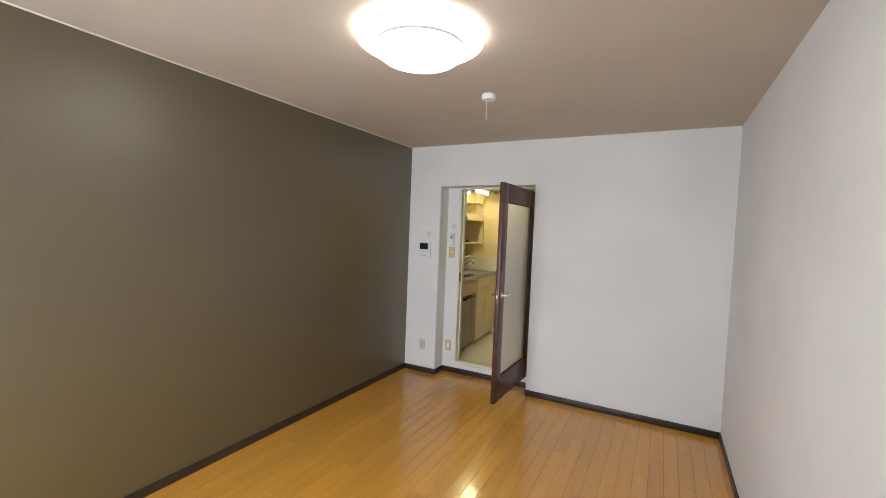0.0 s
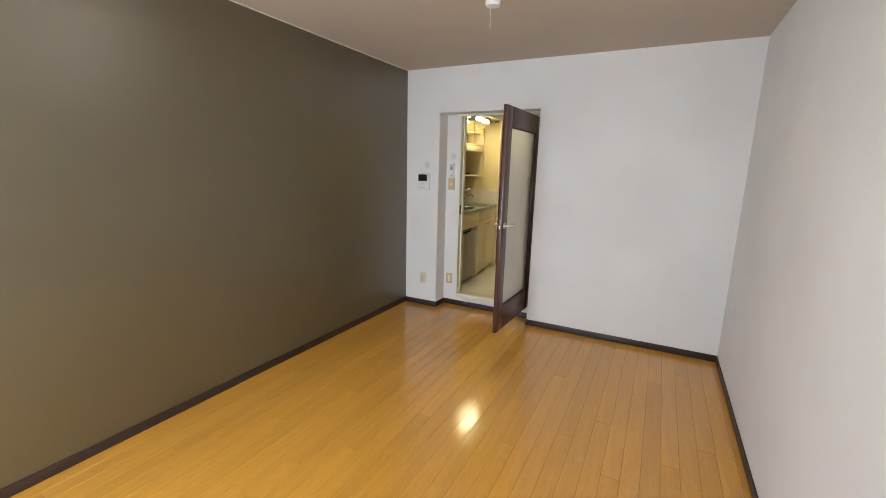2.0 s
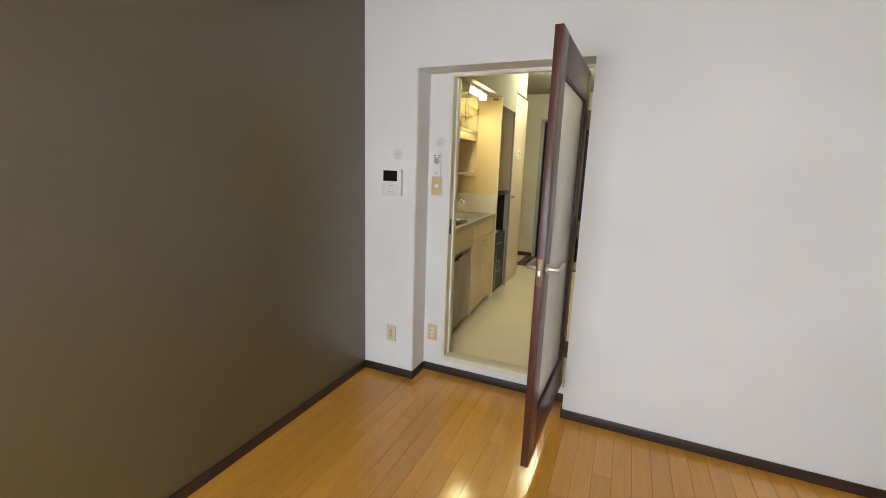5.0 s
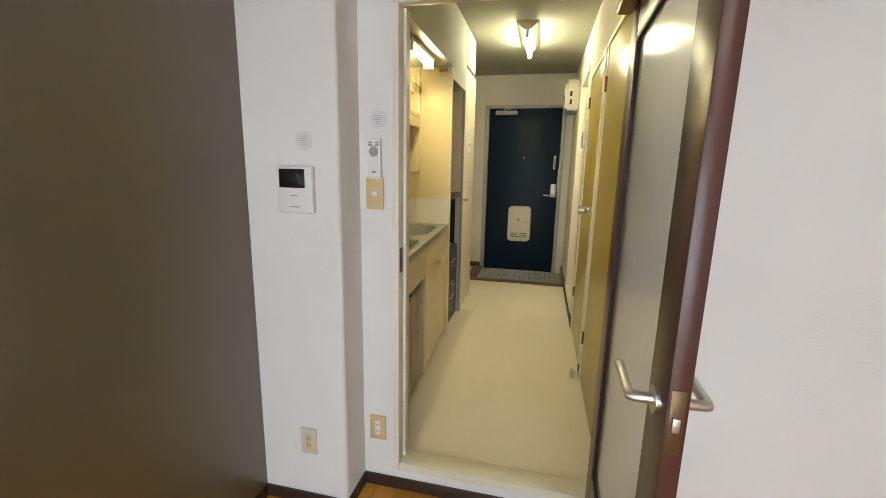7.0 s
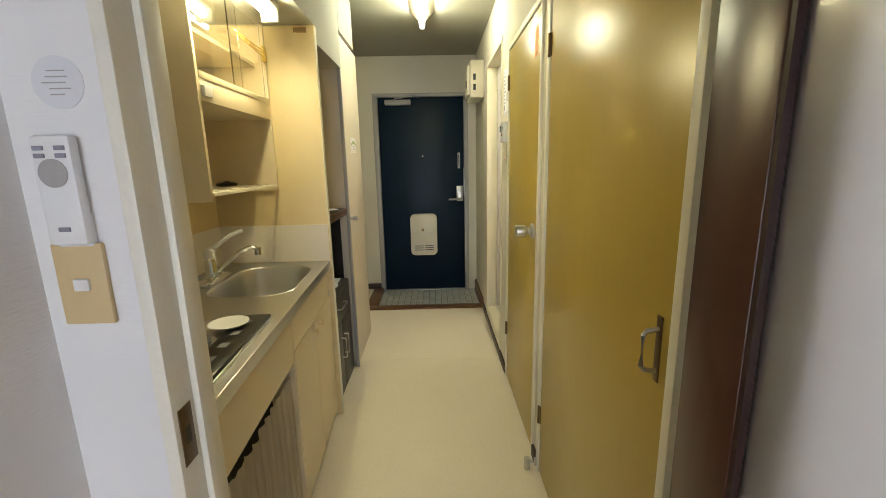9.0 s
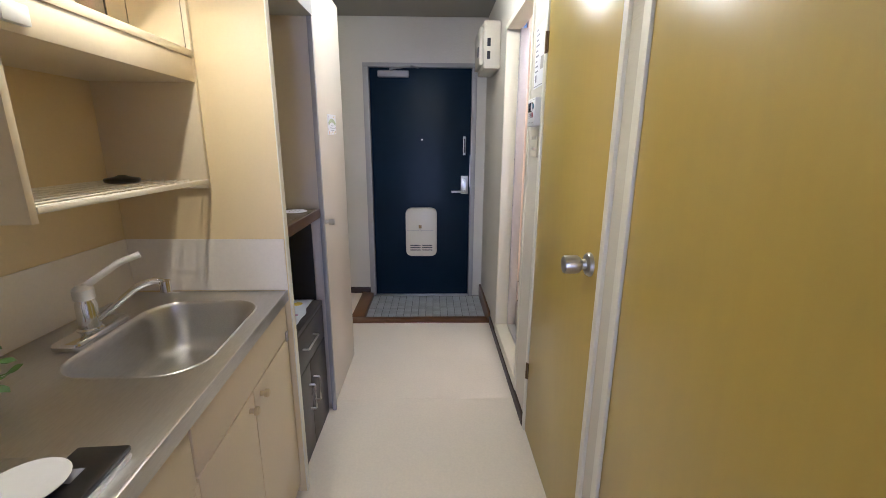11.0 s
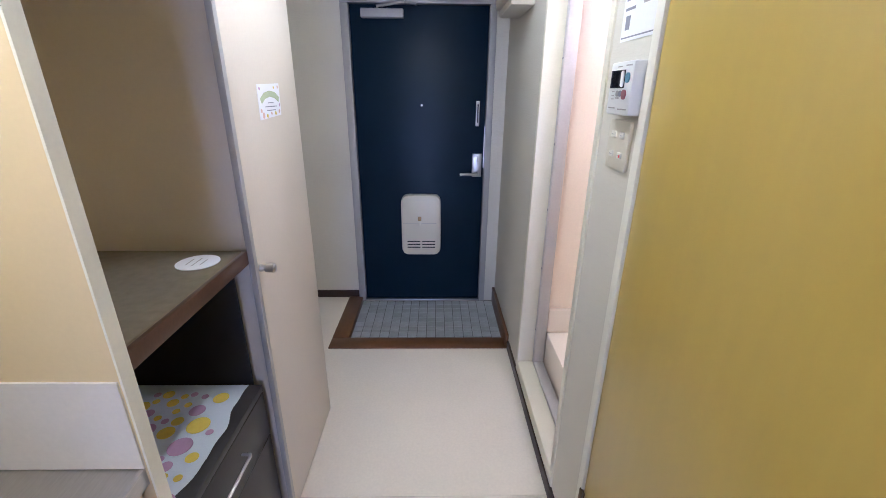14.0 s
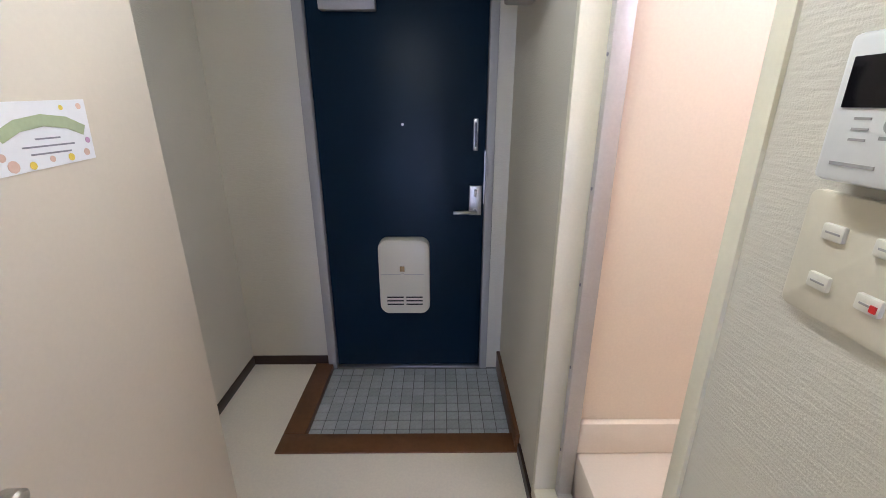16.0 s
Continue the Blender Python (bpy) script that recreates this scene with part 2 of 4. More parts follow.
def lathe(profile, n=48, m=None):
    """A turned shape from (radius, height) pairs about z."""
    bm, rings = bmesh.new(), []
    for r, z in profile:
        rings.append([bm.verts.new((r * math.cos(2 * math.pi * k / n), r * math.sin(2 * math.pi * k / n), z)) for k in range(n)])
    for u, v in zip(rings, rings[1:]):
        for k in range(n):
            bm.faces.new((u[k], u[(k + 1) % n], v[(k + 1) % n], v[k]))
    bm.faces.new(rings[0][::-1]), bm.faces.new(rings[-1])
    if m is not None:
        bmesh.ops.transform(bm, matrix=m, verts=bm.verts[:])
    return bm


def prism(outline, axis, lo, hi, w=0.0):
    """An outline of pairs swept along an axis: x takes (y, z), y takes (x, z), z takes (x, y)."""
    bm = bmesh.new()
    put = {"x": lambda a, b, t: (t, a, b), "y": lambda a, b, t: (a, t, b), "z": lambda a, b, t: (a, b, t)}[axis]
    lower, upper = [bm.verts.new(put(a, b, lo)) for a, b in outline], [bm.verts.new(put(a, b, hi)) for a, b in outline]
    k = len(outline)
    bm.faces.new(lower), bm.faces.new(upper[::-1])
    for i in range(k):
        bm.faces.new((lower[i], upper[i], upper[(i + 1) % k], lower[(i + 1) % k]))
    bmesh.ops.recalc_face_normals(bm, faces=bm.faces[:])
    if w:
        bmesh.ops.bevel(bm, geom=bm.edges[:], offset=w, segments=2, affect="EDGES", profile=0.5)
    return bm


def rounded(a0, a1, b0, b1, r, n=6):
    """The outline of a rectangle with round corners."""
    out = []
    for ca, cb, s in ((a1 - r, b1 - r, 0), (a0 + r, b1 - r, 90), (a0 + r, b0 + r, 180), (a1 - r, b0 + r, 270)):
        out += [(ca + r * math.cos(radians(s + 90 * k / n)), cb + r * math.sin(radians(s + 90 * k / n))) for k in range(n + 1)]
    return out


def finish(name, bm, material, smooth):
    bmesh.ops.recalc_face_normals(bm, faces=bm.faces[:])
    me = bpy.data.meshes.new(name)
    bm.to_mesh(me)
    bm.free()
    me.materials.append(material)
    if smooth:
        me.polygons.foreach_set("use_smooth", [True] * len(me.polygons))
        me.set_sharp_from_angle(angle=radians(38))
    return me


def single(name, bm, material, label="", category="", group="", kind="", smooth=True, at=None):
    """A thing that is one mesh."""
    if at is None:
        lo = [min(v.co[i] for v in bm.verts) for i in range(3)]
        hi = [max(v.co[i] for v in bm.verts) for i in range(3)]
        at = Vector(((lo[0] + hi[0]) / 2, (lo[1] + hi[1]) / 2, lo[2]))
    bmesh.ops.translate(bm, vec=-Vector(at), verts=bm.verts[:])
    ob = new(name, finish(name, bm, material, smooth))
    ob.location = at
    BASE[ob] = Vector(at)
    return tagged(ob, label, category, group, kind)


def setting(name, bm, material, label, at=(0, 0, 0), smooth=False):
    return single(name, bm, material, label, kind="structure", at=at, smooth=smooth)


def thing(name, at, label, category, group="", kind=""):
    ob = new(name)
    ob.empty_display_size = 0.05
    ob.location = at
    BASE[ob] = Vector(at)
    return tagged(ob, label, category, group, kind)


def part(name, bm, material, parent, label="", smooth=True, local=False):
    """One mesh under a thing or a part, given in the world's metres (or in its thing's own, with local)."""
    if not local:
        bmesh.ops.translate(bm, vec=-BASE[parent], verts=bm.verts[:])
    ob = new(name, finish(name, bm, material, smooth))
    ob.parent = parent
    BASE[ob] = BASE[parent]
    return tagged(ob, label)


# ---- plan ----
RX0, RX1, RY0, RY1, RH = -2.15, 0.765, -0.5, 3.965, 2.4      # main room
NX0, NX1, NY, NH = -1.775, -0.783, 4.14, 1.985               # recess round its door
OX0, OX1, OH = -1.612, -0.79, 1.965                          # door opening
HX0, HX1, HY0, HY1, HZ, HC = -1.744, -0.772, 4.215, 7.95, 0.12, 2.5   # passage
KX, PY = -2.28, 5.612                                        # kitchen back wall, side panel

# ---- structure: main room ----
setting("wall_west", box(RX0 - 0.1, RX0, RY0 - 0.1, NY + 0.1, -0.1, 2.6), WALL_DARK, "dark olive-brown satin accent wall", smooth=False)
setting("wall_east", box(RX1, RX1 + 0.1, RY0 - 0.1, NY, -0.1, 2.6), WALL_WHITE, "white papered side wall of the main room")
WX0, WX1, WZ0, WZ1 = -1.95, -0.25, 0.1, 1.95
bm = box(RX0, WX0, RY0 - 0.1, RY0, -0.1, 2.6)
B(bm, WX1, RX1, RY0 - 0.1, RY0, -0.1, 2.6), B(bm, WX0, WX1, RY0 - 0.1, RY0, -0.1, WZ0), B(bm, WX0, WX1, RY0 - 0.1, RY0, WZ1, 2.6)
setting("wall_south", bm, WALL_WHITE, "white papered wall with a wide balcony window")
r = 0.014
corner = [(NX0 - r + r * math.sin(radians(a)), RY1 + r - r * math.cos(radians(a))) for a in range(0, 91, 15)]
bm = prism([(RX0, NY), (RX0, RY1)] + corner + [(NX0, NY)], "z", -0.1, NH)
B(bm, RX0, NX0, RY1, NY, NH, 2.6), B(bm, NX1, RX1, RY1, NY, -0.1, 2.6), B(bm, NX0, NX1, RY1, NY, NH, 2.6)
B(bm, RX0, OX0 - 0.022, NY - 0.001, HY0, -0.1, 2.6), B(bm, OX1 + 0.022, RX1, NY - 0.001, 4.171, -0.1, 2.6)
B(bm, OX0 - 0.022, OX1 + 0.022, NY - 0.001, 4.171, OH + 0.022, 2.6), B(bm, OX0 - 0.022, HX1 - 0.001, 4.171, HY0, OH + 0.022, 2.6), B(bm, OX0 - 0.022, OX1 + 0.022, NY - 0.001, HY0, -0.1, 0.1)
setting("wall_north", bm, WALL_WHITE, "white papered end wall with a pier and a door recess", smooth=True)
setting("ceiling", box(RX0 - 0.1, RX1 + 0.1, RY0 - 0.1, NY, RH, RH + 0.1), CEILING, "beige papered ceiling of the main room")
setting("cornice", box(RX0, RX0 + 0.005, RY0, RY1, RH - 0.007, RH), FRAME_WHITE, "thin pale edging strip under the ceiling", smooth=True)
for nm, a in (("baseboard", (RX0, RX0 + 0.008, RY0, RY1 - 0.008, 0, 0.055)), ("baseboard", (RX0, NX0 + 0.008, RY1 - 0.008, RY1, 0, 0.055)),
              ("baseboard", (NX0, NX0 + 0.008, RY1, NY, 0, 0.055)), ("baseboard", (NX0 + 0.008, NX1, NY - 0.009, NY - 0.001, 0, 0.055)),
              ("baseboard", (NX1 - 0.008, RX1 - 0.008, RY1 - 0.008, RY1, 0, 0.055)), ("baseboard", (NX1 - 0.008, NX1, RY1, NY - 0.009, 0, 0.055)), ("baseboard", (RX1 - 0.008, RX1, RY0, RY1, 0, 0.055))):
    setting(nm, box(*a, w=0.002), BASEBOARD, "dark brown vinyl baseboard along the white wall", smooth=True)

win = thing("window_1", (-1.1, RY0, WZ0), "wide sliding balcony window with an aluminium frame", "window", kind="structure")
for a in ((WX0, WX1, RY0 - 0.07, RY0 - 0.02, WZ0, WZ0 + 0.04), (WX0, WX1, RY0 - 0.07, RY0 - 0.02, WZ1 - 0.04, WZ1), (WX0, WX0 + 0.04, RY0 - 0.07, RY0 - 0.02, WZ0 + 0.04, WZ1 - 0.04),
          (WX1 - 0.04, WX1, RY0 - 0.07, RY0 - 0.02, WZ0 + 0.04, WZ1 - 0.04), (-1.13, -1.07, RY0 - 0.07, RY0 - 0.02, WZ0 + 0.04, WZ1 - 0.04)):
    part("window_frame", box(*a, w=0.003), ALU, win)
for a in ((WX0 + 0.04, -1.13), (-1.07, WX1 - 0.04)):
    pane = part("pane", box(a[0], a[1], RY0 - 0.05, RY0 - 0.044, WZ0 + 0.04, WZ1 - 0.04), CLEAR, win, smooth=False)
    pane.visible_shadow = False

# ---- structure: door frame between room and passage ----
fr = thing("door_frame_room", (-1.22, NY, 0.1), "white painted door frame with a raised cream sill", "door frame", kind="structure")
part("jamb", box(OX0 - 0.022, OX0, NY - 0.014, HY0 + 0.012, 0.1, OH, w=0.003), FRAME_WHITE, fr)
part("jamb", box(OX1, OX1 + 0.022, NY - 0.014, 4.170, 0.1, OH, w=0.003), FRAME_WHITE, fr)
part("head", box(OX0 - 0.022, OX1 + 0.022, NY - 0.014, 4.170, OH, OH + 0.022, w=0.003), FRAME_WHITE, fr)
part("door_stop", box(OX0, OX0 + 0.012, NY + 0.04, HY0 + 0.01, 0.132, OH, w=0.002), FRAME_WHITE, fr)
part("sill", box(OX0, OX1 - 0.016, NY - 0.012, HY0 + 0.012, 0.1, 0.135, w=0.004), CREAM_PAINT, fr, "glossy cream sill board")
part("strike_hole", box(OX0 + 0.0018, OX0 + 0.0024, NY + 0.006, NY + 0.02, 1.02, 1.05), BLACK_PLASTIC, fr, smooth=False)
part("strike_plate", box(OX0, OX0 + 0.002, NY - 0.004, NY + 0.03, 0.985, 1.085, w=0.0008), BRASS, fr, "tarnished brass strike plate")

# ---- structure: passage ----
W2 = HX1 + 0.1
DOORS = ((4.243, 5.130, 2.06), (5.268, 5.965, 2.05))    # closet and washroom doors: near, far, top
BY0, BY1, BZ0, BZ1 = 6.26, 6.985, 0.24, 2.2               # bath opening
bm = bmesh.new()
for (a0, a1, top), nxt in zip(DOORS, (DOORS[1][0] - 0.03, BY0 - 0.03)):
    B(bm, HX1, W2, HY0 - 0.044 if a0 < 5 else a0 - 0.03, a1 + 0.03, top + 0.03, 2.6)
    B(bm, HX1, W2, a1 + 0.03, nxt, 0, 2.6)
B(bm, HX1, W2, BY0 - 0.03, BY1, BZ1, 2.6), B(bm, HX1, W2, BY0 - 0.03, BY1, 0, BZ0 - 0.02), B(bm, HX1, W2, BY1, HY1, 0, 2.6)
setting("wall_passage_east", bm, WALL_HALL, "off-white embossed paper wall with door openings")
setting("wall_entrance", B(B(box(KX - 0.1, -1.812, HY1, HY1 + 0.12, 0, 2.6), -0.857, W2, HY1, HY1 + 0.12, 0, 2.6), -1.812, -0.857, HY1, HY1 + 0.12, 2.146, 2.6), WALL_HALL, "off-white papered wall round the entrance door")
setting("wall_passage_west", box(KX - 0.1, KX, HY0, HY1, 0, 2.6), CREAM, "cream wall behind the kitchen and alcove")
setting("wall_alcove", box(KX, KX + 0.006, 6.72, HY1, HZ, HC), WALL_HALL, "off-white papered alcove wall")
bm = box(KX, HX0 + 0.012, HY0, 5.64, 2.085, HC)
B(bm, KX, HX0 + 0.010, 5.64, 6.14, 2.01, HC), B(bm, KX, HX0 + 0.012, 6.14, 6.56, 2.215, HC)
setting("soffit", bm, SOFFIT, "white boxed-in soffit above kitchen and shelf niche, greyed against the tube's light")
setting("ceiling_passage", box(KX - 0.1, W2 + 1.2, HY0, HY1 + 0.1, HC, HC + 0.1), CEILING_HALL, "papered ceiling of the passage, coloured darker for its dim light")
setting("floor_base", box(KX - 0.1, W2 + 1.2, NY, HY1 + 0.12, -0.1, 0.085), GROUT, "grey subfloor under passage and entrance")
fl = setting("floor_passage", box(KX, HX1, HY0 + 0.012, 7.25, 0.085, HZ - 0.003), JOINT, "beige vinyl sheet floor of the passage")
for a in ((KX, HX1, HY0 + 0.012, 6.2385), (KX, HX1, 6.2405, 7.25), (KX, -1.893, 7.25, HY1)):
    part("vinyl_sheet", box(*a, HZ - 0.003, HZ), VINYL, fl, smooth=False)
for a in ((KX + 0.006, KX + 0.014, 6.72, HY1 - 0.008, HZ, HZ + 0.06), (KX + 0.006, -1.816, HY1 - 0.008, HY1, HZ, HZ + 0.06), (HX1 - 0.013, HX1, 6.0, 7.25, HZ, HZ + 0.055),
          (HX1 - 0.013, HX1, 5.165, 5.239, HZ, HZ + 0.055)):
    setting("baseboard", box(*a, w=0.002), BASEBOARD, "dark brown baseboard in the passage", smooth=True)

# entrance floor and its kerb
setting("trim_entry", B(box(-1.893, HX1, 7.25, 7.365, 0.085, HZ + 0.008, w=0.004), -1.893, -1.787, 7.365, HY1, 0.085, HZ + 0.008, w=0.004), KERB, "brown wooden kerb round the entrance tiles", smooth=True)
setting("trim_entry_wall", box(HX1 - 0.02, HX1, 7.27, HY1, 0.085, 0.205, w=0.003), KERB, "brown wooden skirting beside the entrance tiles", smooth=True)


# ---- doors of the passage ----
def flush_door(name, y0, y1, z1, label):
    """A flush laminate door in a white frame in the passage's east wall."""
    d = thing(name, (HX1, (y0 + y1) / 2, HZ), label, "door")
    part("panel", box(HX1 - 0.004, HX1 + 0.038, y0 + 0.005, y1 - 0.006, HZ + 0.012, z1 - 0.004, w=0.0015), OCHRE, d)
    f = thing(name.replace("door", "frame"), (HX1, (y0 + y1) / 2, HZ), "cream painted wooden frame round the ochre door", "door frame", kind="structure")
    for a in ((y0 - 0.028, y0, HZ, z1), (y1, y1 + 0.034, HZ, z1), (y0 - 0.028, y1 + 0.034, z1, z1 + 0.028)):
        part("jamb" if a[3] == z1 else "head", box(HX1 - 0.010, HX1 + 0.05, *a, w=0.003), FRAME_WHITE, f)
    # Sheet behind the door; its dark colour gives the gaps their shadow line.
    part("backing", box(HX1 + 0.05, HX1 + 0.054, y0, y1, HZ, z1), JOINT, f, smooth=False)
    return d


def hinge(parent, y, z):
    bm = C(bmesh.new(), (HX1 - 0.010, y, z - 0.04), (HX1 - 0.010, y, z + 0.04), 0.006, n=12)
    B(bm, HX1 - 0.008, HX1 - 0.003, y - 0.014, y + 0.003, z - 0.038, z + 0.038)
    part("hinge", bm, BRASS, parent, "tarnished hinge")


closet = flush_door("closet_door", *DOORS[0], "closed ochre laminate closet door")
for z in (0.40, 1.86):
    hinge(closet, DOORS[0][1], z)
pull_y = 4.283
h = part("handle_plate", box(HX1 - 0.007, HX1 - 0.0035, pull_y - 0.009, pull_y + 0.009, 1.03, 1.165, w=0.001), BRASS, closet, "brass pull plate")
part("pull", tube([(HX1 - 0.005, pull_y, 1.052), (HX1 - 0.030, pull_y, 1.055), (HX1 - 0.036, pull_y, 1.063), (HX1 - 0.036, pull_y, 1.127), (HX1 - 0.030, pull_y, 1.135), (HX1 - 0.005, pull_y, 1.139)], 0.005), STEEL, h, "worn bow pull")
wash = flush_door("washroom_door", *DOORS[1], "closed ochre laminate washroom door with a round knob")
for z in (0.45, 1.88):
    hinge(wash, DOORS[1][1], z)
m = pose(HX1 - 0.004, 5.336, 1.158, 0, -90, 0)
knob = part("knob", lathe([(0.035, 0), (0.035, 0.004), (0.031, 0.011), (0.016, 0.015), (0.014, 0.024), (0.021, 0.030), (0.0255, 0.036), (0.0265, 0.045), (0.0265, 0.072), (0.0245, 0.077), (0.014, 0.0765), (0.009, 0.073), (0.002, 0.072)], 32, m), STEEL, wash, "brushed steel knob")
part("sticker", box(HX1 - 0.0055, HX1 - 0.0038, 5.318, 5.372, 1.875, 1.99), ORANGE, wash, "orange paper sticker", smooth=False)
stopper = thing("door_stopper", (HX1 - 0.02, 5.115, HZ), "small steel door stopper on the skirting", "door stop")
part("base", C(bmesh.new(), (HX1 - 0.013, 5.145, 0.16), (HX1 - 0.019, 5.145, 0.16), 0.016), STEEL, stopper)
part("arm", tube([(HX1 - 0.026, 5.145, 0.16), (HX1 - 0.05, 5.145, 0.157), (HX1 - 0.056, 5.145, 0.15)], 0.006), STEEL, stopper)
part("tip", C(bmesh.new(), (HX1 - 0.052, 5.145, 0.178), (HX1 - 0.052, 5.145, 0.128), 0.014), STEEL, stopper)

# ---- room door, ajar ----
leaf = thing("glass_door", (-0.843, 4.10, 0.145), "dark red-brown room door with frosted glass, standing open", "door")
leaf.rotation_euler[2] = radians(-91.9)
LW, LT, LH = 0.832, 0.032, 1.785
part("stile", box(0, 0.115, 0, LT, 0, LH, w=0.002), MAHOGANY, leaf, local=True)
part("stile", box(LW - 0.115, LW, 0, LT, 0, LH, w=0.002), MAHOGANY, leaf, local=True)
part("rail", box(0.115, LW - 0.115, 0.0005, LT - 0.0005, LH - 0.15, LH, w=0.002), MAHOGANY, leaf, local=True)
part("rail", box(0.115, LW - 0.115, 0.0005, LT - 0.0005, 0, 0.2, w=0.002), MAHOGANY, leaf, local=True)
part("glass_panel", box(0.115, LW - 0.115, 0.012, 0.018, 0.2, LH - 0.15), FROST, leaf, "frosted glass", local=True)
for a in ((0.115, 0.123, 0.2, LH - 0.15), (LW - 0.123, LW - 0.115, 0.2, LH - 0.15), (0.123, LW - 0.123, 0.2, 0.208), (0.123, LW - 0.123, LH - 0.158, LH - 0.15)):
    for y in (0.002, 0.018):
        part("bead", box(a[0], a[1], y, y + 0.010, a[2], a[3]), BEAD, leaf, local=True, smooth=False)
part("latch_plate", box(LW - 0.0005, LW + 0.0015, 0.004, 0.026, 0.818, 0.928, w=0.0006), BRASS, leaf, "steel latch plate", local=True)
part("latch", box(LW, LW + 0.006, 0.009, 0.021, 0.858, 0.883, w=0.002), STEEL, leaf, local=True)
for side, y in ((-1, 0), (1, LT)):
    h = part("door_handle", C(bmesh.new(), (LW - 0.055, y, 0.880), (LW - 0.055, y + side * 0.008, 0.880), 0.025, n=28), STEEL, leaf, "brushed steel lever handle", local=True)
    part("lever", tube([(LW - 0.055, y, 0.880), (LW - 0.055, y + side * 0.040, 0.880), (LW - 0.057, y + side * 0.044, 0.880), (LW - 0.062, y + side * 0.045, 0.880), (LW - 0.175, y + side * 0.045, 0.880)], 0.0095, 14), STEEL, h, local=True)
for z in (0.22, 0.95, 1.55):
    part("hinge", B(C(bmesh.new(), (-0.004, LT + 0.006, z - 0.05), (-0.004, LT + 0.006, z + 0.05), 0.007, n=12), -0.003, 0.001, 0.004, LT + 0.034, z - 0.05, z + 0.05), BRASS, leaf, local=True)
closer = part("closer_body", box(0.0, 0.17, -0.05, -0.001, LH - 0.058, LH - 0.002, w=0.010), BRONZE, leaf, "bronze door closer", local=True)
part("closer_arm", tube([(0.09, -0.026, LH - 0.004), (0.09, -0.026, LH + 0.014), (0.02, -0.10, LH + 0.018), (-0.04, -0.188, LH + 0.02)], 0.007), STEEL, closer, "steel closer arm", local=True)
part("arm_bracket", box(-0.06, -0.02, -0.22, -0.16, LH + 0.02, LH + 0.032, w=0.002), STEEL, closer, local=True)

# ---- main room fittings ----
lamp = thing("ceiling_lamp", (-0.715, 1.76, RH), "round white ceiling lamp, switched on", "ceiling lamp")
part("mount", lathe([(0.16, RH - 0.025), (0.16, RH)], 48, pose(-0.715, 1.76, 0)), WHITE_PLASTIC, lamp)
P = pose(-0.715, 1.76, -0.018)
part("flange", lathe([(0.26, RH - 0.006), (0.276, RH - 0.010), (0.280, RH - 0.018), (0.268, RH - 0.026), (0.215, RH - 0.032), (0.19, RH - 0.033)], 72, P), LAMP_GLOW, lamp, "glowing outer rim")
# The shadow at the rim's step is put into this ring's dark colour.
part("ring", lathe([(0.195, RH - 0.032), (0.200, RH - 0.034), (0.200, RH - 0.046), (0.195, RH - 0.047)], 72, P), SEAM, lamp, "seam ring coloured dark for the step's shadow")
part("diffuser", lathe([(0.199, RH - 0.0465), (0.200, RH - 0.056), (0.192, RH - 0.072), (0.165, RH - 0.092), (0.12, RH - 0.107), (0.06, RH - 0.115), (0.004, RH - 0.117)], 72, P), LAMP_GLOW, lamp, "glowing white shade")
pull = thing("pull_switch", (-0.74, 2.63, RH), "white ceiling pull switch with a short cord", "pull switch")
part("housing", lathe([(0.042, RH), (0.045, RH - 0.006), (0.045, RH - 0.022), (0.038, RH - 0.034), (0.008, RH - 0.037)], 32, pose(-0.735, 2.63, 0)), WHITE_PLASTIC, pull)
part("cord", tube([(-0.748, 2.63, RH - 0.028), (-0.749, 2.63, RH - 0.07), (-0.748, 2.63, RH - 0.115)], 0.0018, 6), WHITE_PLASTIC, pull)
part("knot", tube([(-0.748, 2.63, RH - 0.112), (-0.741, 2.63, RH - 0.124), (-0.752, 2.63, RH - 0.134), (-0.744, 2.63, RH - 0.148), (-0.75, 2.63, RH - 0.158)], 0.0042, 8), WHITE_PLASTIC, pull)

Y0 = RY1
ic = thing("intercom", (-1.943, Y0, 1.228), "white wall intercom with a black screen", "intercom")
part("housing", box(-2.004, -1.867, Y0 - 0.026, Y0, 1.230, 1.396, w=0.006), WHITE_PLASTIC, ic)
part("screen", box(-1.994, -1.894, Y0 - 0.028, Y0 - 0.024, 1.320, 1.386, w=0.001), SCREEN, ic, "black glass screen")
part("button", box(-1.952, -1.922, Y0 - 0.0268, Y0 - 0.024, 1.291, 1.294), GREY_FRAME, ic)
part("button", box(-1.957, -1.917, Y0 - 0.0268, Y0 - 0.024, 1.251, 1.255), GREY_FRAME, ic)


def round_label(x, y, z, label):
    s = thing("round_sticker", (x, y, z), label, "sticker", group="round notice stickers")
    part("disc", C(bmesh.new(), (x, y, z), (x, y - 0.0012, z), 0.034, n=36), STICKER, s)
    for k, w in enumerate((0.012, 0.019, 0.021, 0.016, 0.012)):
        part("text_line", box(x - w + 0.004 * (k % 2), x + w - 0.005 * (k % 3), y - 0.0018, y - 0.0008, z + 0.014 - 0.0075 * k, z + 0.0158 - 0.0075 * k), GREY_FRAME, s, smooth=False)


